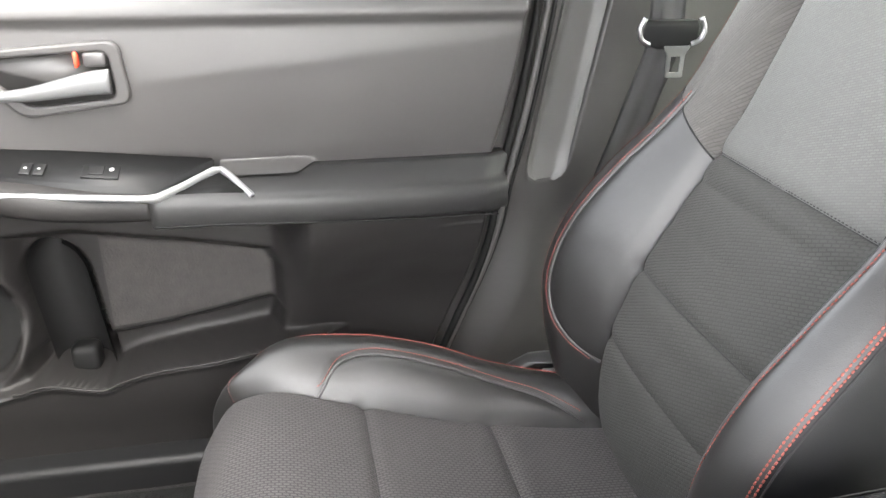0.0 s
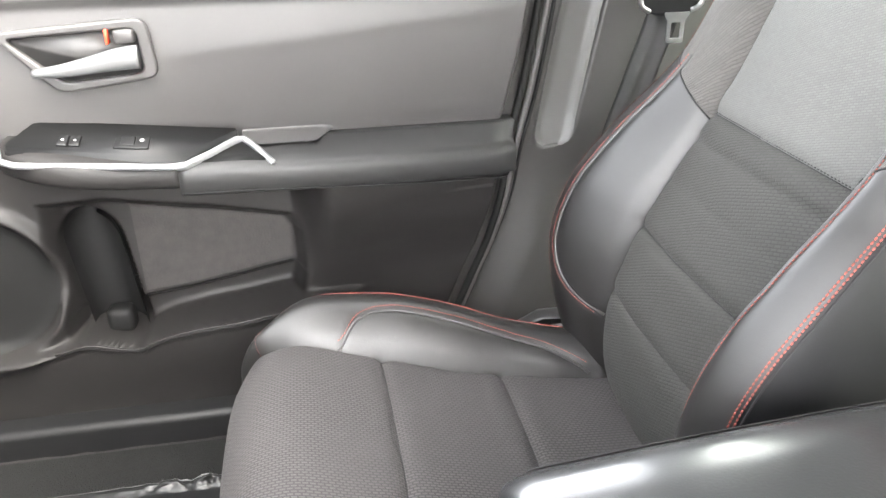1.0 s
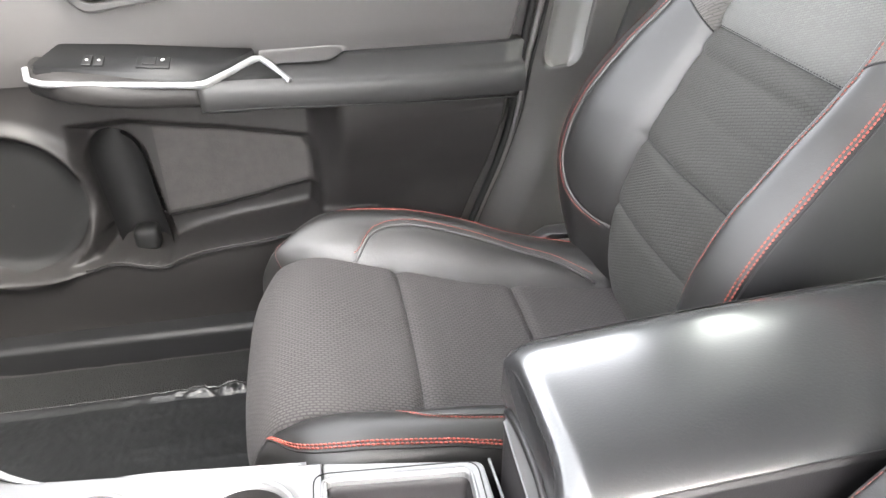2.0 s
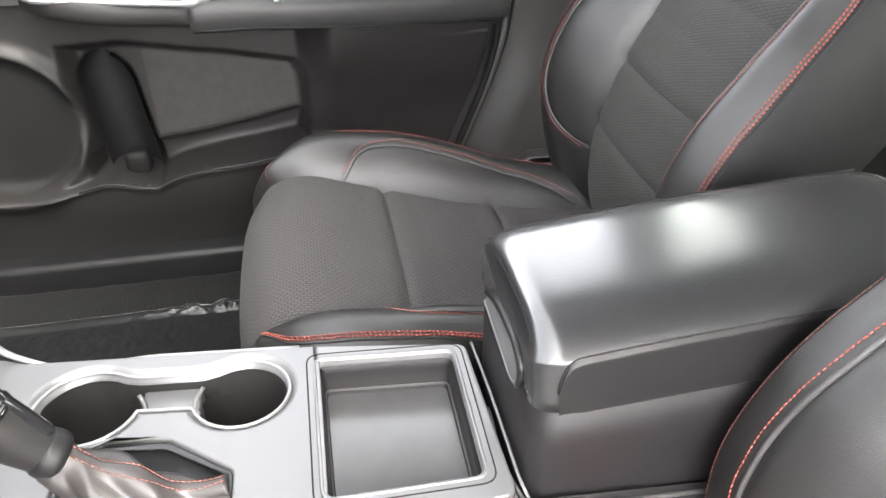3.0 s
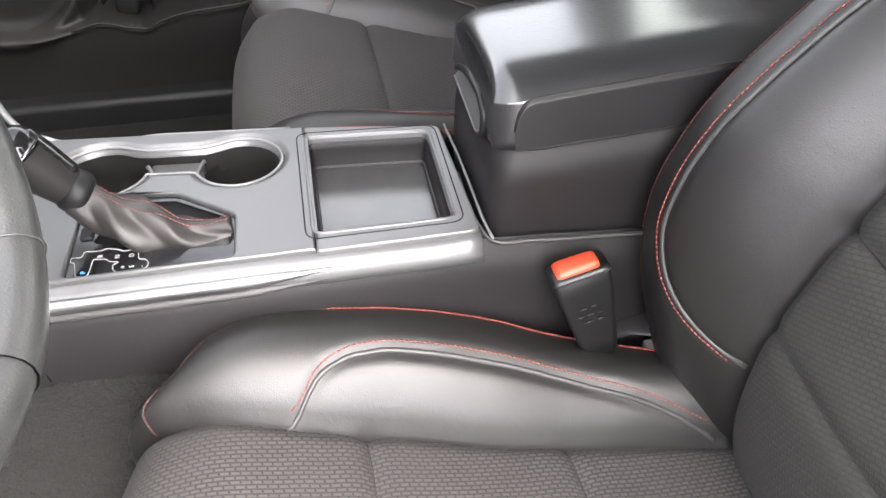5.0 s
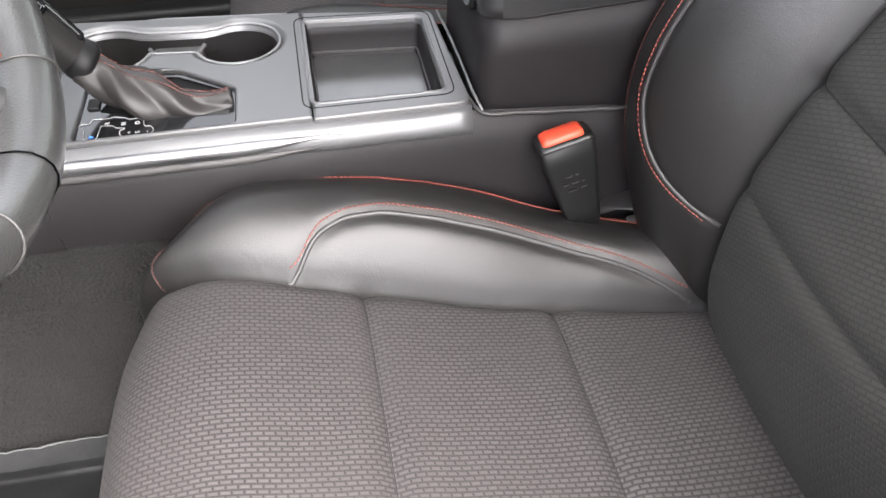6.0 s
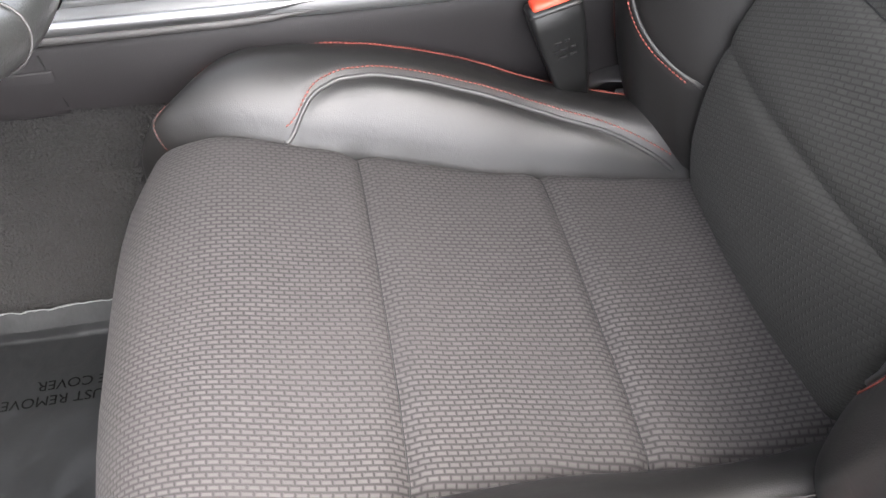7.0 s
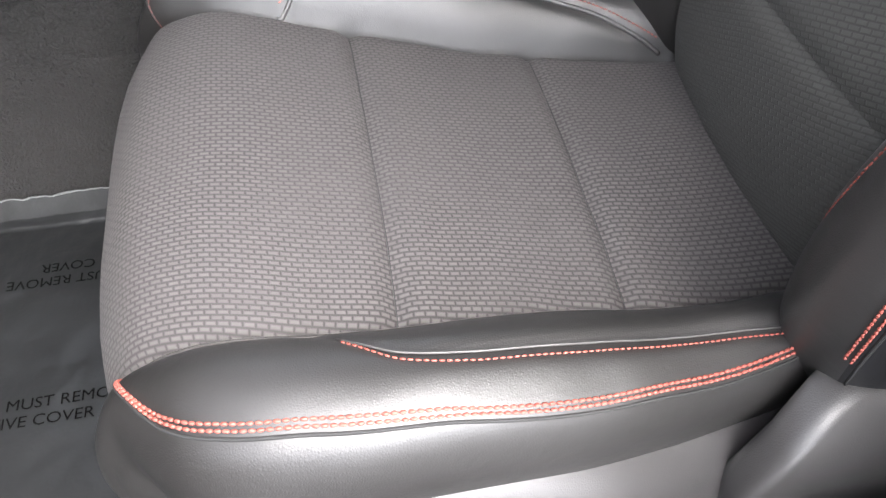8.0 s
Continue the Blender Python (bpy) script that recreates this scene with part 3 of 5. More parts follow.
        part("mark", box(c + Vector((-0.0016, -0.002, 0.0010)), c + Vector((0.0016, 0.0004, 0.0023)), 0.0003, 1, turn=tilt), WHITE_PRINT, door)
    c = on_plate(-0.195, 0.46)
    part("window_switch", box(c - Vector((0.021, 0.013, 0.004)), c + Vector((0.021, 0.013, 0.0012)), 0.001, 2, turn=tilt), PLASTIC_DARK, plate_ob, "black window switch")
    part("window_switch_cap", box(c + Vector((-0.013, -0.009, 0.001)), c + Vector((0.004, 0.009, 0.0035)), 0.001, 2, turn=tilt), PLASTIC_DARK, plate_ob)
    part("mark", tube(path([(c.x + 0.0125 + 0.0022 * math.cos(q), c.y + 0.0022 * math.sin(q), c.z + 0.0020 + 0.0006 * math.sin(q)) for q in np.linspace(0, 5.6, 9)], 14), 0.0008, 5), WHITE_PRINT, door)

    # silver strip: along the plate, in to the door and out again
    line = [(-0.352, 0.662, 0.474), (-0.343, 0.634, 0.4660), (-0.325, 0.6275, 0.4610), (-0.23, 0.6255, 0.4535), (-0.146, 0.6275, 0.4460), (-0.128, 0.633, 0.4435), (-0.100, 0.650, 0.4495), (-0.068, 0.676, 0.4585),
            (-0.058, 0.680, 0.4590), (-0.049, 0.672, 0.4560), (-0.034, 0.652, 0.4470), (-0.021, 0.632, 0.4415)]
    w = spline(list(range(12)), [0.002, 0.0032, 0.0038, 0.0040, 0.0046, 0.0078, 0.0090, 0.0086, 0.0062, 0.0042, 0.0034, 0.0028])
    stops = [Vector(p) for p in line]
    pts = [stops[min(int(f), 10)].lerp(stops[min(int(f), 10) + 1], f - min(int(f), 10)) for f in np.linspace(0, 11, 70)]
    rings = []
    for i, p in enumerate(pts):
        d = (pts[min(i + 1, 69)] - pts[max(i - 1, 0)]).normalized()
        up = Vector((0, -0.45, 0.9))
        up = (up - d * up.dot(d)).normalized()
        n = d.cross(up)
        k = w(i / 69 * 11)
        rings.append([p + up * (k * a) + n * (0.004 * b) for a, b in ((-1, -0.2), (-0.8, 0.7), (0, 1), (0.8, 0.7), (1, -0.2), (0.6, -1), (-0.6, -1))])
    part("silver_strip", loft(rings), SILVER, door, "satin silver trim strip")
    cup = [Vector((-0.112, 0.640, 0.4445)), Vector((-0.060, 0.674, 0.4565)), Vector((-0.030, 0.640, 0.4430))]
    def scoop(x, v):
        k = 1 - smoothstep(0.030, 0.062, x)
        z = 0.462 - 0.0095 * v ** 0.8
        return Vector((x, door_y(x, z) - 0.002 - 0.045 * k * v * v, z))
    part("scoop", sheet(scoop, np.linspace(-0.062, 0.066, 40), np.linspace(0, 1, 16)), PLASTIC_DOOR, door, "hollow where the upper panel runs into the armrest")
    # solid near-black wedge paints the shade of the hollow inside the strip
    part("grab_shade", loft([[p + Vector((0, 0, dz)) for p in cup] for dz in (-0.006, 0.0022)]), RUBBER, door, "dark wedge for the shaded grab hollow")

    # inner handle: bezel, dark cup, lever, lock tab
    bez = [(-0.338, 0.606), (-0.158, 0.618), (-0.150, 0.545), (-0.272, 0.530)]
    hole = [(-0.322, 0.598), (-0.170, 0.606), (-0.167, 0.551), (-0.264, 0.543)]
    m = Matrix(((1, 0, 0, 0), (0, 0, 1, 0.692), (0, 1, 0, 0), (0, 0, 0, 1)))
    bezel = part("handle_bezel", plate_bm([rounded(bez, 0.016, 7), rounded(hole, 0.012, 7)], 0.011, 0.003, m), PLASTIC_DOOR, door, "raised grey handle surround")
    part("handle_cup", loft([[Vector((x, y, z)) for x, z in rounded(hole, 0.012, 7)] for y in (0.6945, 0.7015)]), PILLAR_PANEL, bezel, "dark handle cup")
    lev = spline([0, 1, 2, 3, 4], [(-0.296, 0.5575, 0.005), (-0.262, 0.560, 0.008), (-0.225, 0.566, 0.011), (-0.196, 0.571, 0.0135), (-0.170, 0.573, 0.0145)])
    rings = []
    for u in np.linspace(0, 4, 24):
        x, z, h = lev(u)
        rings.append([Vector((x, 0.683 + 0.008 * math.sin(q) - 0.004 * smoothstep(0, 2, u), z + h * math.copysign(abs(math.cos(q)) ** 0.6, math.cos(q)))) for q in np.linspace(0, 2 * math.pi, 14, endpoint=False)])
    part("handle_lever", loft(rings), SILVER_GREY, bezel, "silver pull lever")
    part("lock_tab", box((-0.196, 0.680, 0.589), (-0.172, 0.700, 0.605), 0.003, 2), PLASTIC_DOOR, bezel, "grey lock tab")
    part("lock_mark", box((-0.2065, 0.6835, 0.588), (-0.2025, 0.700, 0.606), 0.001, 1), ORANGE, bezel, "red lock mark")

    # speaker grille: a shallow disc of many small bumps
    def grille(r, q):
        return Vector((-0.447 + r * math.cos(q), door_y(-0.447 + r * math.cos(q), 0.255 + r * math.sin(q)) - 0.003, 0.255 + r * math.sin(q)))
    part("speaker_grille", sheet(grille, np.linspace(0.002, 0.104, 16), np.linspace(0, 2 * math.pi, 64)), RUBBER, door, "round black speaker grille")
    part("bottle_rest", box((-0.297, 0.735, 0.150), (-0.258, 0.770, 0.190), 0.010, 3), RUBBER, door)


def pillar_trim():
    th = thing("trim_pillar", (0.55, 0.78, 0.0), "grey plastic pillar trim beside the front passenger seat", kind="structure")
    hole = rounded([(0.362, 0.388), (0.427, 0.392), (0.485, 0.70), (0.414, 0.70)], [0.022, 0.028, 0.01, 0.01], 7)

    def at(u, v):
        z = -0.02 + 0.72 * v
        x = DOOR_EDGE(z) - 0.01 + (0.95 - DOOR_EDGE(z)) * u
        d = poly_depth((x, z), hole)
        y = 0.775 - 0.014 * smoothstep(0.03, 0.0, x - DOOR_EDGE(z)) + 0.02 * smoothstep(0.55, 0.75, x)
        y += 0.011 * smoothstep(-0.002, 0.008, d) - 0.02 * smoothstep(0.38, 0.20, z) * smoothstep(0.02, 0.1, x - DOOR_EDGE(z))
        return Vector((x, y, z))
    part("panel", sheet(at, np.concatenate([np.linspace(0, 0.28, 90), np.linspace(0.29, 1, 30)]), np.linspace(0, 1, 150)), PILLAR_PANEL, th, "grey plastic pillar panel")
    # recess face in the same plastic, coloured lighter to look lit
    def insert(u, v):
        z = 0.389 + 0.309 * v
        x0 = 0.364 + 0.054 * v
        y = 0.7845 - 0.0075 * smoothstep(0.16, 0.0, v) - 0.006 * smoothstep(0.72, 1.0, u) - 0.004 * smoothstep(0.2, 0.0, u)
        k = (1 - (1 - min(v / 0.08, 1.0)) ** 2) ** 0.5
        return Vector((x0 + 0.0305 + 0.061 * (u - 0.5) * (0.5 + 0.5 * k), y, z))
    part("insert", sheet(insert, np.linspace(0, 1, 18), np.linspace(0, 1, 50)), PILLAR_LIT, th, "face of the pillar recess, paler for the light on it")
    # middle tube is lighter rubber, its highlight painted into the paler colour
    for off, r, y, rubber in ((0.012, 0.006, 0.754, RUBBER), (0.026, 0.0055, 0.757, PLASTIC_DOOR), (0.0375, 0.003, 0.762, RUBBER)):
        pts = [(DOOR_EDGE(z) + off * (0.55 + 0.45 * smoothstep(0.2, 0.5, z)), y, z) for z in np.linspace(-0.02, 0.70, 50)]
        part("door_seal", tube(pts, r, 8), rubber, th, "grey rubber door seal")


def seat_belt():
    th = thing("seat_belt", (0.52, 0.72, 0.30), "black seat belt with its metal latch tongue hanging at the pillar", "seat belt")
    mid = path([(0.535, 0.735, 0.98), (0.528, 0.716, 0.66), (0.524, 0.706, 0.60), (0.505, 0.712, 0.52), (0.470, 0.735, 0.36), (0.455, 0.745, 0.10)], 40)

    def web(i, v):
        p = mid[int(i)]
        return p + Vector((0.024 * v, 0.002 * math.sin(v * 5), 0))
    bm = sheet(web, list(range(40)), np.linspace(-1, 1, 9))
    bmesh.ops.solidify(bm, geom=bm.faces[:], thickness=0.0015)
    part("webbing", bm, WEBBING, th)
    c = Vector((0.526, 0.700, 0.612))
    tongue = part("tongue", loft([rounded([(c.x - w, c.y - 0.008, z), (c.x + w, c.y - 0.008, z), (c.x + w, c.y + 0.006, z), (c.x - w, c.y + 0.006, z)], 0.004)
                                  for z, w in ((0.592, 0.018), (0.598, 0.034), (0.606, 0.040), (0.620, 0.041), (0.628, 0.037))]), PLASTIC_DARK, th, "black plastic latch grip")
    for s in (-1, 1):
        part("tongue_loop", tube(path([(c.x + s * 0.030, c.y - 0.009, 0.598), (c.x + s * 0.041, c.y - 0.010, 0.604), (c.x + s * 0.045, c.y - 0.010, 0.618), (c.x + s * 0.039, c.y - 0.010, 0.632)], 14), 0.0035, 8), CHROME, tongue, "chromed wire loop")
    m = Matrix(((1, 0, 0, c.x + 0.011), (0, 0, 1, c.y - 0.007), (0, 1, 0, 0.592), (0, 0, 0, 1)))
    part("latch_plate", plate_bm([rounded([(-0.020, 0.004), (0.020, 0.004), (0.0125, -0.008), (0.0125, -0.038), (-0.0125, -0.038), (-0.0125, -0.008)], 0.003, 4), rounded([(-0.007, -0.010), (0.007, -0.010), (0.007, -0.031), (-0.007, -0.031)], 0.0015, 3)], 0.003, 0.0008, m), CHROME, tongue, "chromed steel latch plate")


# ---- front seats ----
SEAT_Y = -0.36
VB, VR = 0.50, 0.82

# along the cushion: x, z, half width of the cloth, half width at the ridge, height of the ridge
CUSHION = [(-0.130, 0.050, 0.176, 0.196, 0.000), (-0.163, 0.095, 0.182, 0.203, 0.000), (-0.176, 0.150, 0.184, 0.206, 0.000), (-0.167, 0.200, 0.180, 0.203, 0.003),
           (-0.142, 0.229, 0.172, 0.205, 0.010), (-0.108, 0.238, 0.167, 0.226, 0.020), (-0.040, 0.227, 0.157, 0.238, 0.036), (0.014, 0.210, 0.151, 0.235, 0.050),
           (0.060, 0.199, 0.146, 0.232, 0.053), (0.110, 0.188, 0.139, 0.227, 0.050), (0.167, 0.177, 0.134, 0.216, 0.043), (0.230, 0.170, 0.127, 0.202, 0.037),
           (0.300, 0.166, 0.118, 0.188, 0.030), (0.360, 0.166, 0.114, 0.182, 0.020)]
BACK = [(0.330, 0.100, 0.112, 0.196, 0.010), (0.303, 0.155, 0.117, 0.214, 0.020), (0.290, 0.210, 0.120, 0.228, 0.030), (0.289, 0.260, 0.120, 0.235, 0.042),
        (0.301, 0.320, 0.121, 0.238, 0.058), (0.326, 0.385, 0.122, 0.238, 0.062), (0.362, 0.450, 0.124, 0.233, 0.052), (0.395, 0.505, 0.126, 0.224, 0.040),
        (0.423, 0.560, 0.128, 0.214, 0.030), (0.448, 0.620, 0.128, 0.207, 0.027), (0.478, 0.700, 0.125, 0.197, 0.025), (0.510, 0.790, 0.115, 0.181, 0.020),
        (0.541, 0.850, 0.100, 0.160, 0.012), (0.585, 0.880, 0.090, 0.148, 0.002)]


class Form:
    """A padded form: a middle line with normals, widths and ridge height along it."""

    def __init__(self, rows, seams, side, nose=0.0, dome=0.006, pipe=None):
        a = np.array(rows)
        d = np.concatenate([[0], np.cumsum(np.hypot(np.diff(a[:, 0]), np.diff(a[:, 1])))])
        self.f, self.length, self.side, self.nose, self.dome, self.wider, self.lower, self.lower_from = spline(d, a), d[-1], side, nose, dome, 0.0, 0.0, 0.26
        self.wide_from, self.wide_to, self.front_in, self.round_out = 0.40, 0.62, 0.0, 0.0
        self.table = [(u, self.f(u)) for u in np.linspace(0, d[-1], 400)]
        self.seams = seams
        self.pipe = pipe

    def where(self, axis, value, after=0.0):
        """The station at which x (axis 0) or z (axis 1) reaches value."""
        best = min((t for t in self.table if t[0] >= after), key=lambda t: abs(t[1][axis] - value))
        return best[0]

    def at(self, u, v, lift=0.0):
        x, z, sb, r, hr = self.f(u)
        x2, z2 = self.f(min(u + 0.004, self.length))[:2]
        x1, z1 = self.f(max(u - 0.004, 0))[:2]
        k = math.hypot(x2 - x1, z2 - z1)
        nx, nz = -(z2 - z1) / k, (x2 - x1) / k
        a, sign = abs(v), (1 if v >= 0 else -1)
        if sign > 0:
            hr -= self.lower * smoothstep(self.lower_from, self.lower_from + 0.08, u)
        if sign < 0:
            sb -= self.front_in * math.exp(-((u - 0.205) / 0.07) ** 2)
        else:
            r -= self.front_in * 0.8 * math.exp(-((u - 0.215) / 0.035) ** 2)
        if sign < 0:
            sb += self.wider * smoothstep(self.wide_from, self.wide_to, u)
        if a <= VB:
            w = a / VB
            s = sb * w
            h = self.dome * (1 - w * w) - 0.006 * math.exp(-((1 - w) * sb / 0.006) ** 2)
            for seam, depth in self.seams:
                h -= depth * (1.25 + 0.35 * noise.noise((s * 70, seam * 40, 2.0))) * math.exp(-((u - seam) / 0.0055) ** 2) - depth * 0.5 * math.exp(-((abs(u - seam) - 0.02) / 0.014) ** 2)
        elif a <= VR:
            w = (a - VB) / (VR - VB)
            s = sb + (r - sb) * w
            h = hr * (1 - (1 - w) ** 2.6) + (0.011 + (self.round_out if sign < 0 else 0.0)) * math.sin(w * math.pi) - 0.006 * math.exp(-(w * (r - sb) / 0.006) ** 2)
            if self.pipe:
                p = self.pipe(u)
                if p > 0.02:
                    h -= 0.0035 * math.exp(-((w - p) * (r - sb) / 0.006) ** 2)
        else:
            w = (a - VR) / (1 - VR)
            s = r + 0.018 * math.sin(w * math.pi * 0.62)
            h = hr - self.side * w ** 1.5
        if self.nose:
            h -= self.nose * smoothstep(0.06, 0.22, s) ** 1.5 * smoothstep(self.nose_end, self.nose_end - 0.12, u)
        if a < VR + 0.05:
            h += 0.0016 * noise.noise((u * 11, sign * s * 13, self.side * 90)) + 0.0005 * noise.noise((u * 34, sign * s * 30, 4.0))
        h += lift
        return Vector((x + nx * h, SEAT_Y + sign * s, z + nz * h))

    def uv(self, u, v):
        _, _, sb, r, _ = self.f(u)
        a, sign = abs(v), (1 if v >= 0 else -1)
        s = sb * a / VB if a <= VB else sb + (r - sb) * (a - VB) / (VR - VB)
        return (u, sign * s)


def between(a, b, step):
    return list(np.linspace(a, b, max(2, int(abs(b - a) / step) + 1)))


def wide(k):
    """Stations across, closer together at the seams."""
    return [k * v for v in (0, 0.08, 0.16, 0.24, 0.32, 0.38, 0.42, 0.45, 0.465, 0.475, 0.483, 0.49, 0.495, VB)]


def front_seat():
    th = thing("front_seat", (0.05, SEAT_Y, 0.0), "black leather and grey woven cloth front seat with red stitching", "car seat", "front seats")
    rib = spline([-0.06, -0.042, -0.036, -0.028, -0.012, 0.012, 0.06, 0.12, 0.18, 0.24, 0.275, 0.30], [0, 0, 0.05, 0.24, 0.40, 0.47, 0.48, 0.46, 0.40, 0.27, 0.12, 0.0])
    c = Form(CUSHION, [], 0.062, 0.018)
    c.wider, c.lower, c.front_in = 0.020, 0.0035, 0.013
    c.nose_end = c.where(0, -0.05, 0.15)
    rising = lambda z: next(u for u, p in c.table if p[1] >= z)
    u0 = rising(0.21)
    first, second, last = c.where(0, 0.014, u0), c.where(0, 0.167, u0), c.length
    c.seams = [(first, 0.0035), (second, 0.0035)]
    c.pipe = lambda u: rib(c.f(u)[0]) if u > u0 else 0.0
    cushion = part("cushion", sheet(c.at, between(0, first, 0.005), [-v for v in wide(1)[::-1]] + wide(1)[1:], c.uv), FABRIC, th, "grey woven cloth seat cushion")
    for a, b in ((first, second), (second, last)):
        part("cushion_panel", sheet(c.at, between(a, b, 0.004), [-v for v in wide(1)[::-1]] + wide(1)[1:], c.uv), FABRIC, cushion, "grey woven cloth panel")
    # thin dark tubes paint the shade down in the seam grooves
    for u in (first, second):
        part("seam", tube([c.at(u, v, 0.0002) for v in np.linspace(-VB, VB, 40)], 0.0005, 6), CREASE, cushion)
    across = between(VB, VR, 0.012) + between(VR, 1.0, 0.02)[1:]
    outer = spline([-0.06, -0.036, -0.025, -0.012, 0.003, 0.031, 0.057, 0.125, 0.211, 0.253, 0.30], [0.02, 0.25, 0.41, 0.56, 0.63, 0.69, 0.71, 0.74, 0.82, 0.91, 0.96])
    welts = {1: spline([0.193, 0.205, 0.220, 0.240, 0.262, 0.300, 0.360, 0.402, 0.500, 0.560, 0.590, 0.640], [0.50, 0.66, 0.775, 0.835, 0.862, 0.850, 0.838, 0.846, 0.842, 0.850, 0.844, 0.825]),
             -1: spline([0.193, 0.205, 0.220, 0.240, 0.262, 0.300, 0.360, 0.402, 0.500, 0.560, 0.590, 0.640], [0.50, 0.61, 0.705, 0.760, 0.782, 0.792, 0.815, 0.833, 0.838, 0.848, 0.844, 0.825])}
    for s in (-1, 1):
        c.pipe = (lambda u: outer(c.f(u)[0]) - 0.07 if u > u0 else 0.0) if s < 0 else (lambda u: rib(c.f(u)[0]) if u > u0 else 0.0)
        bol = part("cushion_bolster", sheet(c.at, between(0, last, 0.005), [s * v for v in across], c.uv), LEATHER, th, "black leather cushion bolster")
        us = [u for u in between(u0, last, 0.004) if (-0.0425 if s > 0 else -0.034) < c.f(u)[0] < 0.288]
        line = [c.at(u, s * (VB + (VR - VB) * c.pipe(u)), 0.0012) for u in us]
        part("piping", tube(line, 0.0021 if s > 0 else 0.0008, 8), PIPING, bol, "grey piping")
        line = [c.at(u, s * (VB + (VR - VB) * min(c.pipe(u) + 0.075, 1)), 0.0006) for u in us]
        part("stitching", stitches(line, 0.0040, 0.0030, 0.0007), THREAD, bol, "red stitches", kind="stuff")
        us = between(0.194, c.where(0, 0.285, u0), 0.0025)
        welt = welts[s]
        for dv in (-0.0065, 0.0065):
            line = [c.at(u, s * (welt(u) + dv), 0.0010) for u in us if s < 0 or u > 0.265]
            part("stitching", stitches(line, 0.0043, 0.0037, 0.00115 if s < 0 else 0.0008), THREAD, bol, "double row of red stitches", kind="stuff")
        if s > 0:
            part("stitching", stitches([c.at(u, welt(u), 0.0006) for u in us if u < 0.27], 0.0043, 0.0034, 0.0005), THREAD_DARK, bol, "dark red stitches", kind="stuff")
        # dark tube painting the shade beside the welt
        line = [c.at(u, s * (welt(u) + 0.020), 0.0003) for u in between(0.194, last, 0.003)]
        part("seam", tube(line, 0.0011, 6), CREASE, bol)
    part("hem", tube([c.at(u, -VB, 0.0012) for u in between(0.10, first - 0.02, 0.006)], 0.0022, 8), CLOTH_HEM, cushion, "rolled cloth hem")
    # lower side covers of plastic
    for s in (-1, 1):
        rings = []
        for x in np.linspace(-0.150, 0.34, 36):
            u = c.where(0, x, u0) if x > -0.14 else rising(0.17)
            e = c.at(u, s * 1.0)
            fat = smoothstep(-0.15, -0.05, x)
            flare = 0.012 + 0.018 * smoothstep(-0.05, 0.20, x)
            y0 = e.y - SEAT_Y
            rings.append([Vector((x, SEAT_Y + y0 + s * o, z)) for o, z in
                          ((-0.02, e.z + 0.004), (-0.002, e.z + 0.002), (flare * 0.6, e.z - 0.016), (flare, e.z - 0.045), (flare * 0.9, e.z - 0.07 - 0.03 * fat), (-0.02, e.z - 0.075 - 0.035 * fat), (-0.04, e.z - 0.07))])
        part("side_cover", loft(rings), SEAT_COVER, th, "smooth grey plastic seat side cover")
        part("rail", box((-0.10, SEAT_Y + s * 0.20 - 0.016, 0.0), (0.36, SEAT_Y + s * 0.20 + 0.016, 0.05), 0.006), PLASTIC_DARK, th, "black steel seat rail")
        hb = loft([rounded([(x0, SEAT_Y + s * y, z), (0.40, SEAT_Y + s * y, z), (0.40, SEAT_Y + s * (y - 0.03), z), (x0, SEAT_Y + s * (y - 0.03), z)], 0.010, 5)
                   for x0, y, z in ((0.20, 0.262, 0.06), (0.205, 0.268, 0.14), (0.222, 0.262, 0.175), (0.245, 0.248, 0.198), (0.27, 0.235, 0.204))])
        # added silver patch imitates the light on the recliner cover's flat top
        part("hinge_glint", box((0.262, SEAT_Y + s * 0.212 - 0.006, 0.180), (0.290, SEAT_Y + s * 0.212 + 0.006, 0.190), 0.002, 2), SILVER, th, "small silver patch for the lit top of the recliner cover")
        part("hinge_cover", hb, SEAT_COVER, th, "grey plastic recliner cover")
    part("base", box((-0.125, SEAT_Y - 0.19, 0.045), (0.34, SEAT_Y + 0.19, 0.135), 0.02, 2), PLASTIC_DARK, th, "black seat base")

    b = Form(BACK, [], 0.115, 0.0, 0.010)
    b.lower, b.lower_from = 0.0075, 0.02
    b.wider, b.wide_from, b.wide_to, b.round_out = 0.022, 0.02, 0.10, 0.011
    zu = lambda z: b.where(1, z)
    b.seams = [(zu(0.300), 0.0020), (zu(0.384), 0.0028), (zu(0.440), 0.0012), (zu(0.488), 0.0020), (zu(0.518), 0.0040)]
    rise = spline([0.24, 0.256, 0.266, 0.285, 0.310, 0.345, 0.42, 0.50, 0.57, 0.60], [0, 0, 0.22, 0.50, 0.67, 0.725, 0.70, 0.66, 0.62, 0.60])
    rise_out = spline([0.230, 0.240, 0.260, 0.285, 0.320, 0.360, 0.42, 0.50, 0.57, 0.60], [0, 0, 0.12, 0.25, 0.36, 0.42, 0.46, 0.48, 0.48, 0.48])
    mid, low_end = zu(0.518), zu(0.300)
    full = [-v for v in wide(1)[::-1]] + wide(1)[1:]
    back = part("backrest", sheet(b.at, between(low_end, mid, 0.004), full, b.uv), FABRIC_BACK, th, "dark woven cloth backrest")
    part("backrest_lower", sheet(b.at, between(0, low_end, 0.004), full, b.uv), FABRIC_BACK, back, "dark woven cloth lower panel")
    # dark tubes again for the shade in the backrest seams
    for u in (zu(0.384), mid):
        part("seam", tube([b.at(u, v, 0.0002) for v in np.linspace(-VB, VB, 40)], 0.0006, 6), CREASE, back)
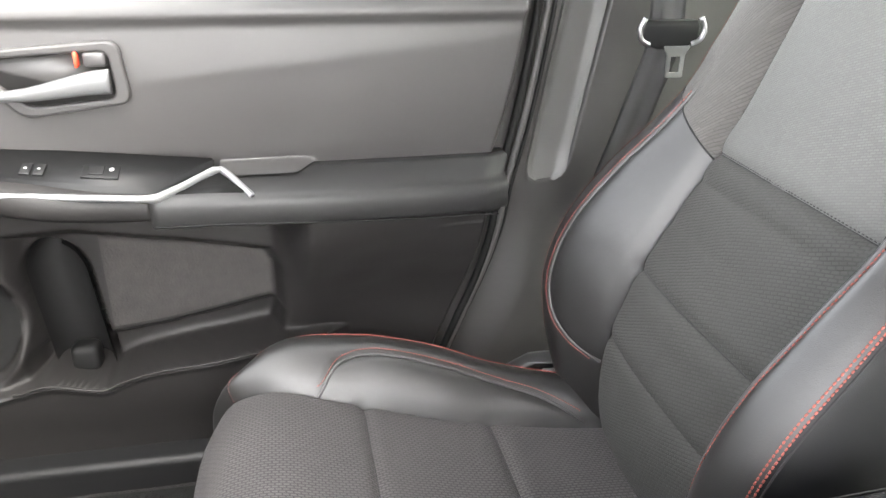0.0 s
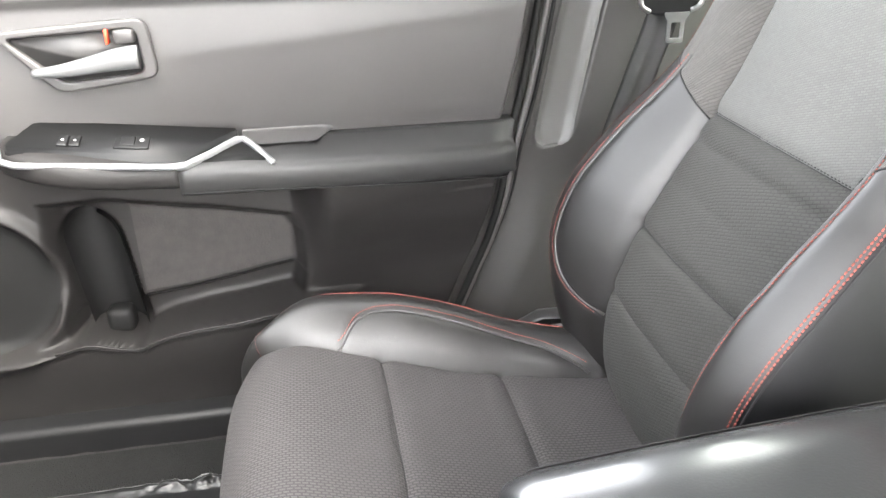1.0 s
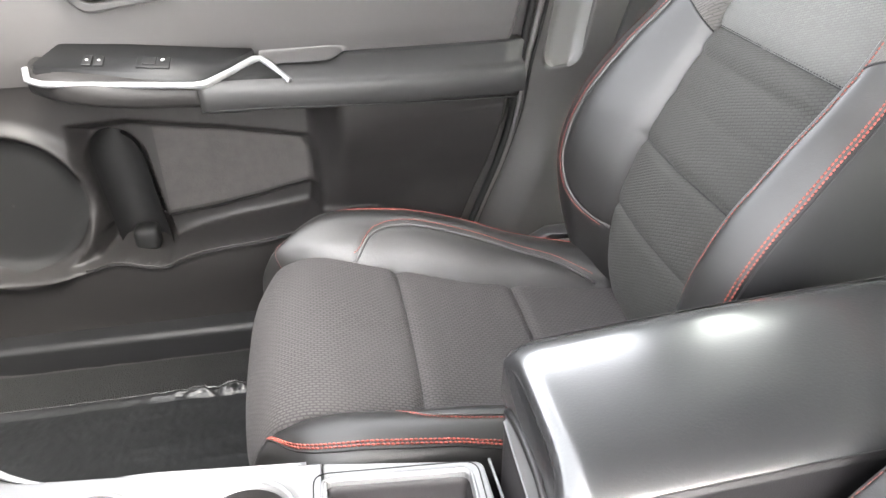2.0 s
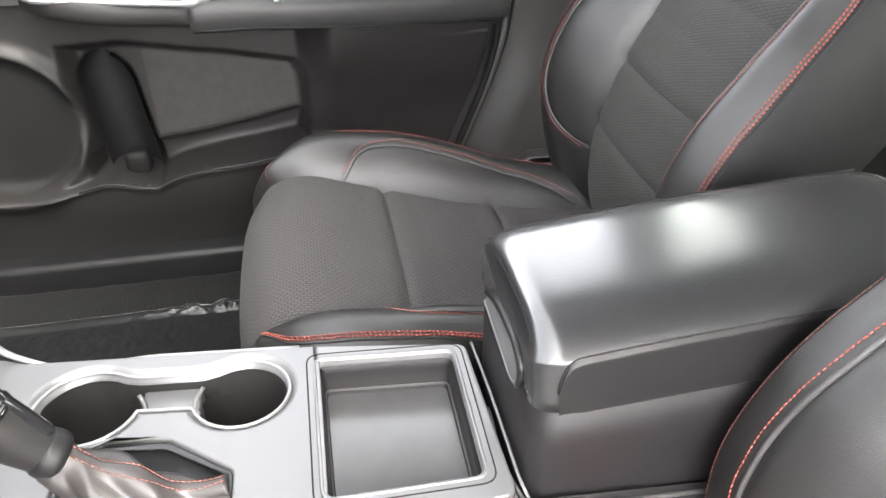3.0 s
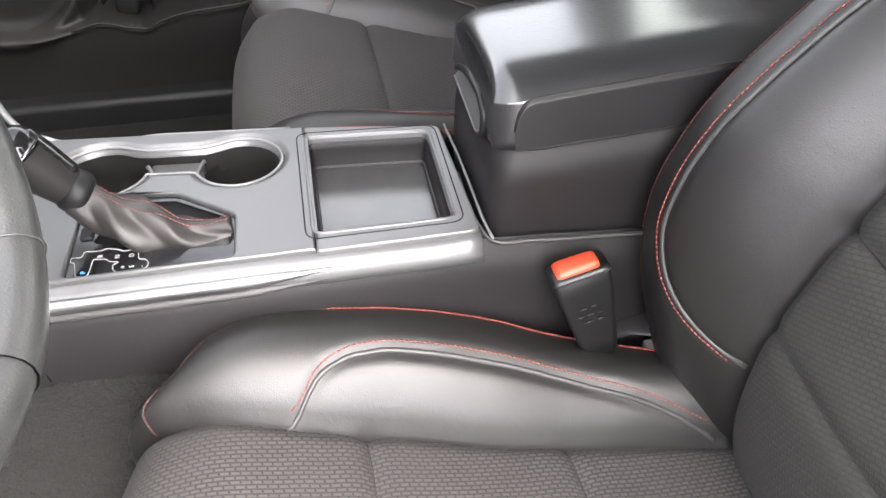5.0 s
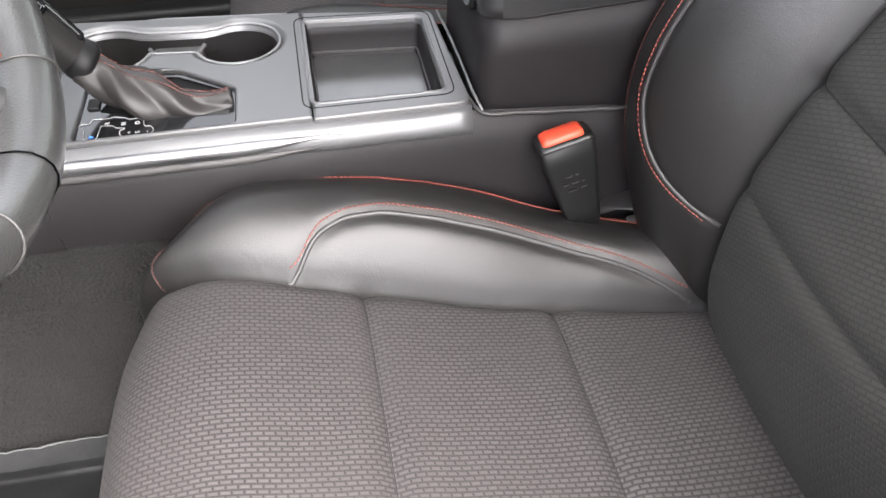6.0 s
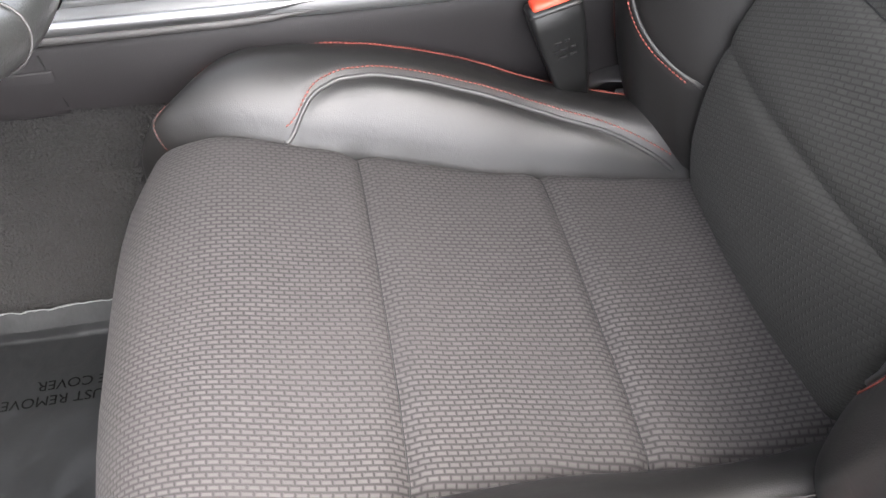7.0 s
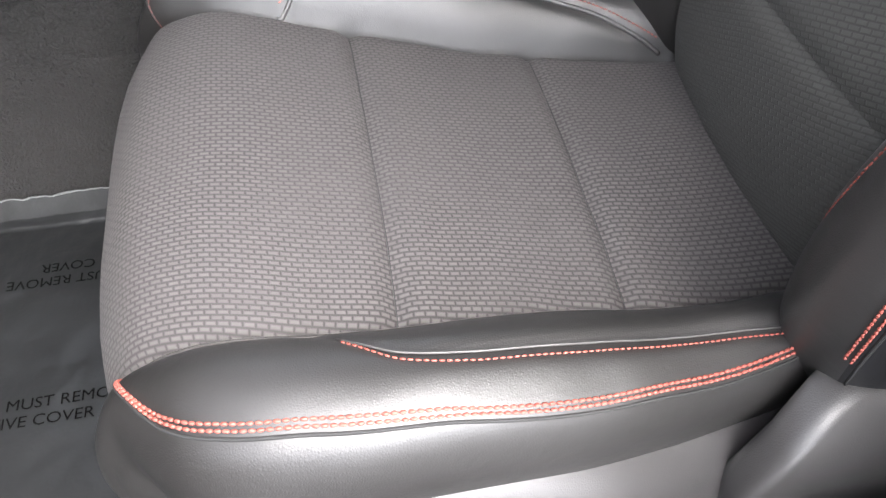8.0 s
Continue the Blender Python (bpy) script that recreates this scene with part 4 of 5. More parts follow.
    part("seam_stitching", stitches([b.at(mid + 0.002, v, 0.0006) for v in np.linspace(-0.49, 0.49, 60)], 0.0046, 0.0030, 0.0007), CREASE, back, "dark stitches along the panel seam", kind="stuff")
    part("backrest_top", sheet(b.at, between(mid, b.length, 0.006), full, b.uv), FABRIC_TOP, back, "plain grey cloth shoulder panel")
    for s in (-1, 1):
        curve, start = (rise_out, 0.243) if s < 0 else (rise, 0.257)
        b.pipe = lambda u: curve(b.f(u)[1]) if b.f(u)[1] < 0.60 else 0.0
        cut = lambda v: zu(0.509) + (zu(0.561) - zu(0.509)) * min((abs(v) - VB) / (VR - VB), 1.0)
        low = lambda t, v: b.at(t * cut(v), v)
        high = lambda t, v: b.at(cut(v) + t * (b.length - cut(v)), v)
        hi_uv = lambda t, v: b.uv(cut(v) + t * (b.length - cut(v)), v)
        face = [s * v for v in between(VB, VR, 0.012)]
        bol = part("backrest_bolster", sheet(low, list(np.linspace(0, 1, 110)), face), LEATHER, th, "black leather backrest bolster")
        part("shoulder_bolster", sheet(high, list(np.linspace(0, 1, 70)), face, hi_uv), RIB, th, "ribbed grey cloth shoulder bolster")
        part("backrest_side", sheet(b.at, between(0, b.length, 0.008), [s * v for v in between(VR, 1.0, 0.012)]), LEATHER_SIDE, th, "black vinyl backrest side")
        us = [u for u in between(zu(start), zu(0.56), 0.004)]
        line = [b.at(u, s * (VB + (VR - VB) * b.pipe(u)), 0.0012) for u in us]
        part("piping", tube(line, 0.0021, 8), PIPING, bol, "grey piping")
        line2 = [b.at(u, s * (VB + (VR - VB) * min(b.pipe(u) + 0.06, 1)), 0.0006) for u in us]
        part("stitching", stitches(line2, 0.0040, 0.0030, 0.0007), THREAD, bol, "red stitches", kind="stuff")
        us = between(zu(0.235), zu(0.66), 0.004)
        for dv in (-0.008, 0.005) if s < 0 else (0.004,):
            line = [b.at(u, s * (VR + dv), 0.0010) for u in us]
            part("stitching", stitches(line, 0.0042, 0.0033, 0.0010 if s < 0 else 0.0005), THREAD if s < 0 else THREAD_DARK, bol, "double row of red stitches", kind="stuff")
        # shade of the side and shoulder seams, drawn as dark tubes
        line = [b.at(u, s * (VR + 0.017), 0.0003) for u in between(zu(0.2), zu(0.7), 0.006)]
        part("seam", tube(line, 0.0011, 6), CREASE, bol)
        line = [b.at(cut(v), s * v, 0.0003) for v in between(VB, VR, 0.02)]
        part("seam", tube(line, 0.0011, 6), CREASE, bol)

    def shell(u, k):
        a, z = b.at(u, -1.0), b.at(u, 1.0)
        p = a.lerp(z, k)
        return p + Vector((0.03 * math.sin(k * math.pi), 0, 0.0))
    part("back_shell", sheet(shell, between(0, b.length, 0.03), np.linspace(0, 1, 16)), PLASTIC_DARK, th, "black backrest rear panel")
    return th


# ---- centre console ----
DECK = 0.305


def far_y(x):
    return float(np.interp(x, [-0.34, -0.26, -0.24, 0.0, 0.12], [0.118, 0.104, 0.096, 0.073, 0.054]))


def console():
    th = thing("centre_console", (-0.05, -0.02, 0.0), "grey centre console with silver top plate, cup holders and open tray", "console")
    # lower side walls
    def side(y_fn, s):
        def at(u, v):
            x = -0.60 + 1.12 * u
            top = float(np.interp(x, [-0.60, -0.30, -0.21, 0.0, 0.12, 0.25, 0.52], [0.300, 0.285, 0.282, 0.290, 0.297, 0.287, 0.27]))
            low = float(np.interp(x, [-0.60, -0.23, -0.13, 0.10, 0.52], [0.235, 0.221, 0.216, 0.13, 0.10]))
            z = low + (top - low) * v
            return Vector((x, y_fn(x) + s * (0.004 * math.sin(v * math.pi) + 0.010 * (1 - v) - 0.010 * smoothstep(0.90, 1.0, v)), z))
        return at
    part("side_panel", sheet(side(lambda x: -0.114, -1), np.linspace(0, 1, 60), np.linspace(0, 1, 16)), PLASTIC, th, "charcoal plastic side panel")
    part("side_panel", sheet(side(lambda x: far_y(x) + 0.002, 1), np.linspace(0, 1, 60), np.linspace(0, 1, 16)), PLASTIC, th, "charcoal plastic side panel")
    part("front_corner", box((-0.36, -0.1235, 0.2145), (-0.2218, -0.105, 0.2592), 0.002), PLASTIC, th, "charcoal lower trim corner")
    part("corner_join", tube([Vector((-0.2292, -0.1195, 0.2718)), Vector((-0.2213, -0.1245, 0.2242))], 0.0009, 6), RUBBER, th)
    # carpet that climbs the tunnel below
    part("tunnel_carpet", sheet(lambda u, v: Vector((-0.60 + 1.12 * u, -0.118 - 0.05 * (1 - v) ** 2, 0.235 * v + 0.002 * noise.noise((u * 60, v * 20, 3)))), np.linspace(0, 1, 80), np.linspace(0, 1, 16)), CARPET, th, "grey tunnel carpet")
    part("tunnel_carpet", sheet(lambda u, v: Vector((-0.60 + 1.12 * u, 0.10 + 0.05 * (1 - v) ** 2, 0.235 * v)), np.linspace(0, 1, 20), np.linspace(0, 1, 6)), CARPET, th, "grey tunnel carpet")

    # silver top plate with holes for the cups and the gate
    def arc(cx, cy, rx, ry, a0, a1, n=26):
        return [(cx + rx * math.cos(radians(a)), cy + ry * math.sin(radians(a))) for a in np.linspace(a0, a1, n)]
    cups = arc(-0.183, 0.034, 0.041, 0.040, 52, 345) + [(-0.137, 0.0225), (-0.108, 0.0195)] + arc(-0.066, 0.029, 0.038, 0.037, 198, 480) + [(-0.098, 0.058), (-0.146, 0.062)]
    gate = rounded([(-0.1910, -0.1030), (-0.0680, -0.1015), (-0.0680, -0.050), (-0.1158, -0.0125), (-0.160, -0.0060), (-0.1900, -0.0210)], 0.004, 4)
    top = [(-0.36, -0.108), (-0.010, -0.106), (-0.0075, -0.106)] + [(-0.0075, far_y(-0.0075) - 0.002)] + [(x, far_y(x) - 0.002) for x in (-0.10, -0.20, -0.24, -0.26)] + [(-0.36, 0.120)]
    def ring(pts, z, k=1.0):
        cx, cy = np.mean([p[0] for p in pts]), np.mean([p[1] for p in pts])
        return [Vector((cx + (x - cx) * k, cy + (y - cy) * k, z)) for x, y in pts]

    def inset(pts, d):
        out = []
        for k, (x, y) in enumerate(pts):
            (ax, ay), (bx, by) = pts[k - 1], pts[(k + 1) % len(pts)]
            n = math.hypot(bx - ax, by - ay)
            out.append((x - (by - ay) / n * d, y + (bx - ax) / n * d))
        return out

    lift = Matrix.Translation((0, 0, DECK))
    deck = part("top_plate", plate_bm([top, inset(cups, -0.0050), gate], 0.008, 0.0022, lift), SILVER_DECK, th, "satin silver top plate", False)

    # cup wells with a sunken step and a bright lip
    def level(d, z):
        return [Vector((x, y, z)) for x, y in inset(cups, d)]
    part("cup_step", loft([level(-0.0062, DECK + 0.0036), level(-0.0050, DECK + 0.0034), level(-0.0040, DECK + 0.0016), level(0.0, DECK - 0.0004), level(0.0012, DECK - 0.0020)], caps=False), SILVER_GREY, th, "sunken grey step round the cup holders")
    part("cup_rim", tube(level(0.0002, DECK + 0.0010), 0.0016, 8, closed=True), SILVER, th, "bright lip round the cup holders")
    part("cup_wall", loft([level(0.0006, DECK - 0.0006), level(0.0030, DECK - 0.0050)], caps=False), SILVER_GREY, th, "grey upper wall of the cup holders")
    part("cup_lining", loft([level(0.0026, DECK - 0.0040), level(0.0034, DECK - 0.026)], caps=False), PLASTIC_MID, th, "dark lining of the cup holders")
    for (cx, cy, rx, ry) in ((-0.183, 0.034, 0.0405, 0.0395), (-0.066, 0.029, 0.0375, 0.0365)):
        pts = arc(cx, cy, rx, ry, 0, 352, 44)
        rings = [ring(pts, DECK - 0.018, 0.97), ring(pts, DECK - 0.030, 0.96), ring(pts, DECK - 0.066, 0.93), ring(pts, DECK - 0.0695, 0.90), ring(pts, DECK - 0.0705, 0.4), ring(pts, DECK - 0.0705, 0.03)]
        part("cup_holder", loft(rings, caps=False), PLASTIC_MID, th, "dark round cup holder")
    part("cup_bridge", box((-0.147, 0.018, DECK - 0.05), (-0.100, 0.064, DECK - 0.013), 0.004, 2), SILVER_GREY, th, "grey bridge between the cup holders")
    for x, y, k in ((-0.1425, 0.036, -1), (-0.1045, 0.036, 1)):
        fin = [Vector((x + k * (0.006 * (q / 10) ** 2), y - 0.016 + 0.032 * (q + 10) / 20, DECK - 0.0125 + 0.003 * (q / 10) ** 2)) for q in np.linspace(-10, 10, 14)]
        part("cup_fin", tube(fin, 0.0021, 8), SILVER_GREY, th, "bright curved fin")

    # open tray behind the plate
    def rect(d, r):
        return rounded([(-0.005 + d, -0.086 + d), (0.103 - d, -0.0865 + d), (0.104 - d, 0.043 - d), (-0.006 + d, 0.052 - d)], r, 6)
    outer = rounded([(-0.0065, -0.109), (0.122, -0.108), (0.117, 0.051), (-0.0065, 0.071)], [0.002, 0.012, 0.008, 0.002], 5)
    part("tray_frame", plate_bm([outer, rect(0.0, 0.008)], 0.008, 0.0022, lift), SILVER_GREY, th, "grey tray frame", False)
    walls = [[Vector((x, y, z)) for x, y in rect(d, 0.006)] for d, z in ((-0.001, DECK - 0.002), (0.0015, DECK - 0.005), (0.002, DECK - 0.010), (0.003, DECK - 0.026), (0.0040, DECK - 0.0275), (0.0045, DECK - 0.031), (0.006, DECK - 0.0325))]
    part("tray_wall", loft(walls, caps=False), PLASTIC, th, "dark tray wall")
    part("tray_ledge", tube([Vector((x, y, DECK - 0.0270)) for x, y in rect(0.0036, 0.006)], 0.0010, 6, closed=True), PLASTIC_DOOR, th)
    bm = plate_bm([rect(0.005, 0.005)], 0.003, 0.0, Matrix.Translation((0, 0, DECK - 0.0325)))
    part("tray_mat", bm, grainy(mat("tray_floor", (0.060, 0.060, 0.060), 0.21, Coat_Weight=0.5, Coat_Roughness=0.18), 800, 0.12, 0.0003, 0.25, 25, rough_vary=0.04), th, "glossy dark tray floor", False)
    part("tray_groove", tube([Vector((x, y, DECK + 0.0038)) for x, y in rect(-0.0085, 0.012)], 0.0007, 6, closed=True), RUBBER, th, "thin dark join round the tray")
    part("tray_rim", tube([Vector((x, y, DECK + 0.0035)) for x, y in rect(-0.0025, 0.009)], 0.0017, 6, closed=True), SILVER_GREY, th)

    # rounded shoulder and bright blade along the driver's side
    rings = []
    for x in np.linspace(-0.40, 0.122, 50):
        e = smoothstep(0.122, 0.09, x)
        rings.append([Vector((x, y, z)) for y, z in ((-0.098, DECK - 0.002), (-0.108, DECK - 0.001), (-0.1125 - 0.002 * e, DECK - 0.005), (-0.1165 - 0.002 * e, DECK - 0.014), (-0.117 - 0.001 * e, DECK - 0.022), (-0.100, DECK - 0.024))])
    part("shoulder", loft(rings), SILVER_GREY, th, "rounded grey console shoulder")
    rings = []
    for x in np.linspace(-0.42, 0.014, 50):
        w = 0.0062 * smoothstep(0.015, -0.07, x) + 0.0004
        zc = 0.2930 + 0.0050 * smoothstep(-0.08, 0.015, x)
        rings.append([Vector((x, -0.1185 - o * min(1, w / 0.004), zc + w * k)) for k, o in ((-1, 0), (-0.7, 0.0022), (0, 0.0032), (0.7, 0.0022), (1, -0.001), (0, -0.004))])
    part("blade_base", tube([Vector((x, -0.1178, 0.2835 + 0.004 * smoothstep(-0.08, 0.015, x))) for x in np.linspace(-0.42, 0.0, 24)], [float(0.0036 * smoothstep(0.0, -0.06, x) + 0.0006) for x in np.linspace(-0.42, 0.0, 24)], 8), PLASTIC_DOOR, th, "grey strip under the metal blade")
    part("blade", loft(rings), CHROME, th, "bright satin metal blade")
    # strip that sweeps up to the dashboard on the far side
    sw = path([(-0.020, 0.0745, DECK + 0.001), (-0.13, 0.0845, DECK + 0.0015), (-0.235, 0.0955, DECK + 0.002), (-0.258, 0.101, 0.318), (-0.278, 0.108, 0.365), (-0.31, 0.118, 0.45), (-0.36, 0.13, 0.56)], 60)
    part("sweep", tube(sw, [0.0022 + 0.004 * smoothstep(22, 45, i) for i in range(60)], 8), SILVER, th, "silver sweep that climbs to the dashboard")
    def stack(u, v):
        x = -0.285 - 0.12 * u
        return Vector((x, -0.10 + 0.215 * v, DECK + 0.30 * u ** 0.8))
    part("dash_face", sheet(stack, np.linspace(0, 1, 20), np.linspace(0, 1, 10)), PLASTIC_DARK, th, "dark face of the centre stack")

    # gate panel with its marks
    gp = part("gate_panel", plate_bm([[(x * 0.996 - 0.0005, y * 0.997) for x, y in gate], rounded([(-0.1760, -0.0620), (-0.1220, -0.0815), (-0.0715, -0.0840), (-0.0715, -0.0520), (-0.1175, -0.0190), (-0.1570, -0.0135)], 0.003, 4)], 0.004, 0.0008, Matrix.Translation((0, 0, DECK - 0.0015))), GLOSS, th, "gloss black shift gate panel", False)
    z = DECK + 0.001
    out = [(-0.1830, -0.1008), (-0.1858, -0.0846), (-0.1895, -0.0838), (-0.1895, -0.0783), (-0.1818, -0.0790), (-0.1805, -0.0728), (-0.1678, -0.0738), (-0.1646, -0.0716), (-0.1546, -0.0749), (-0.1517, -0.0775), (-0.1409, -0.0768),
           (-0.1390, -0.0891), (-0.1337, -0.0901), (-0.1312, -0.0953), (-0.1325, -0.1000), (-0.1400, -0.1015), (-0.1536, -0.1012), (-0.1570, -0.0979), (-0.1576, -0.0924), (-0.1532, -0.0894), (-0.1606, -0.0880), (-0.1631, -0.0844), (-0.1728, -0.0828), (-0.1737, -0.0977), (-0.1750, -0.1012)]
    part("gate_outline", tube([Vector((x, y, z)) for x, y in rounded(out, 0.0015, 3)], 0.0003, 5, closed=True), WHITE_PRINT, gp, "thin white gate outline")
    for ch, x, y, m in (("P", -0.1788, -0.0960, LED), ("R", -0.1690, -0.0795, WHITE_PRINT), ("N", -0.1562, -0.0828, WHITE_PRINT), ("D", -0.1455, -0.0830, WHITE_PRINT), ("+", -0.1506, -0.0954, WHITE_PRINT), ("S", -0.1442, -0.0957, WHITE_PRINT), ("-", -0.1372, -0.0962, WHITE_PRINT)):
        bm = lettering(ch, 0.0052, Matrix.Translation((x + 0.0025, y - 0.0022, z)) @ pose(0, 0, 0, 0, 0, 90))
        part("gate_letter", bm, m, gp, "lit blue letter" if ch == "P" else "white letter", False)
    part("release_button", box((-0.1865, -0.058, DECK - 0.001), (-0.1765, -0.044, DECK + 0.003), 0.0015), PLASTIC_DARK, gp, "small shift lock cover")
    well = [[Vector((x, y, zz)) for x, y in rounded([(-0.1760, -0.0620), (-0.1220, -0.0815), (-0.0715, -0.0840), (-0.0715, -0.0520), (-0.1175, -0.0190), (-0.1570, -0.0135)], 0.003, 4)] for zz in (DECK - 0.001, DECK - 0.020)]
    part("gate_well", loft(well), PLASTIC_DARK, th, "dark well under the boot")
    return th


def shifter():
    th = thing("gear_lever", (-0.14, -0.048, DECK - 0.015), "gear lever with black grip, chrome cap and stitched leather boot", "gear lever")
    n, around, bands = 64, 72, 5
    mid = path([(-0.070, -0.063, DECK + 0.001), (-0.090, -0.065, DECK - 0.003), (-0.112, -0.063, DECK - 0.001), (-0.135, -0.060, 0.3135), (-0.158, -0.053, 0.324), (-0.1805, -0.047, 0.3405)], n)
    fat = spline([0, 0.18, 0.36, 0.56, 0.78, 1], [0.0105, 0.0130, 0.0170, 0.0205, 0.0185, 0.0140])

    def fold(t, q):
        """How far the creased leather stands off: flat facets between ridges that zigzag along it."""
        f = min(t * bands, bands - 1e-6)
        i, g = int(f), f - int(f)

        def corner(i, j):
            return 1.06 - 0.42 * ((i + j) % 2) + 0.16 * noise.noise((i * 1.7, j * 2.3, 5.0))
        p = q / (2 * math.pi) * 6
        j, h = int(p), p - int(p)
        c = [[corner(i + a, (j + b) % 6) for b in (0, 1)] for a in (0, 1)]
        if g + h < 1:
            k = c[0][0] + g * (c[1][0] - c[0][0]) + h * (c[0][1] - c[0][0])
        else:
            k = c[1][1] + (1 - g) * (c[0][1] - c[1][1]) + (1 - h) * (c[1][0] - c[1][1])
        return 1 + (k - 1) * smoothstep(1.0, 0.86, t) * (1 - 0.75 * math.exp(-((q - 1.55) / 0.42) ** 2))
    stand = np.array([[fold(i / (n - 1), q) for q in np.linspace(0, 2 * math.pi, around, endpoint=False)] for i in range(n)])
    for _ in range(2):
        stand[1:-1] = 0.5 * stand[1:-1] + 0.25 * (stand[2:] + stand[:-2])
        stand = 0.5 * stand + 0.25 * (np.roll(stand, 1, 1) + np.roll(stand, -1, 1))
    rings = []
    for i, p in enumerate(mid):
        t = i / (n - 1)
        d = (mid[min(i + 1, n - 1)] - mid[max(i - 1, 0)]).normalized()
        side = d.cross(Vector((0, 0, 1))).normalized()
        up = side.cross(d)
        rings.append([p + side * float(fat(t) * stand[i, j] * math.cos(q) * 1.15) + up * float(fat(t) * stand[i, j] * math.sin(q)) for j, q in enumerate(np.linspace(0, 2 * math.pi, around, endpoint=False))])
    boot = part("boot", loft(rings), grainy(mat("boot_leather", (0.030, 0.027, 0.026), 0.42), 700, 0.3, 0.0005, 0.3, 40, True, 0.07), th, "creased dark leather boot")
    for j in (15, 20):
        line = [rings[i][j] + (rings[i][j] - mid[i]).normalized() * 0.0006 for i in range(n)]
        part("stitching", stitches(line, 0.0036, 0.0028, 0.0005), grainy(mat("faded_red_thread", (0.17, 0.055, 0.043), 0.65), 2500, 0.4, 0.0002), boot, "red stitches", kind="stuff")
    d = Vector((-0.003, 0, -0.010))
    part("collar", tube([p + d for p in path([(-0.1690, -0.047, 0.349), (-0.1760, -0.047, 0.3545), (-0.1820, -0.047, 0.360)], 8)], [0.0135, 0.016, 0.017, 0.0172, 0.0172, 0.017, 0.0165, 0.015], 24), PLASTIC_DARK, th, "black collar")
    grip = [p + d for p in path([(-0.1790, -0.047, 0.358), (-0.1920, -0.047, 0.374), (-0.2050, -0.047, 0.393), (-0.2110, -0.047, 0.404)], 20)]
    rr = [0.0150 + 0.0040 * math.sin(min(k / 13, 1) * math.pi / 2) - 0.0065 * max(0, (k - 14) / 5) ** 2 for k in range(20)]
    part("grip", tube(grip, rr, 28), PLASTIC_MID, th, "dark grey grip")
    top = [p + d for p in path([(-0.2035, -0.047, 0.391), (-0.2080, -0.047, 0.399), (-0.2115, -0.047, 0.406), (-0.2135, -0.047, 0.410)], 12)]
    part("cap", tube(top, [0.0186, 0.0190, 0.0190, 0.0188, 0.0186, 0.0182, 0.0175, 0.0166, 0.0152, 0.013, 0.010, 0.005], 28), GLOSS, th, "gloss black cap")
    part("cap_ring", tube(top[0:3], 0.0196, 28), DARK_CHROME, th, "dark chromed ring under the cap")
    back = Vector((0.80, 0.12, 0.58)).normalized()
    part("thumb_strip", tube([p + back * (r - 0.004) for p, r in zip(grip[2:18], rr[2:18])], [0.004] + [0.0068] * 14 + [0.004], 12), GLOSS, th, "gloss black strip along the grip")


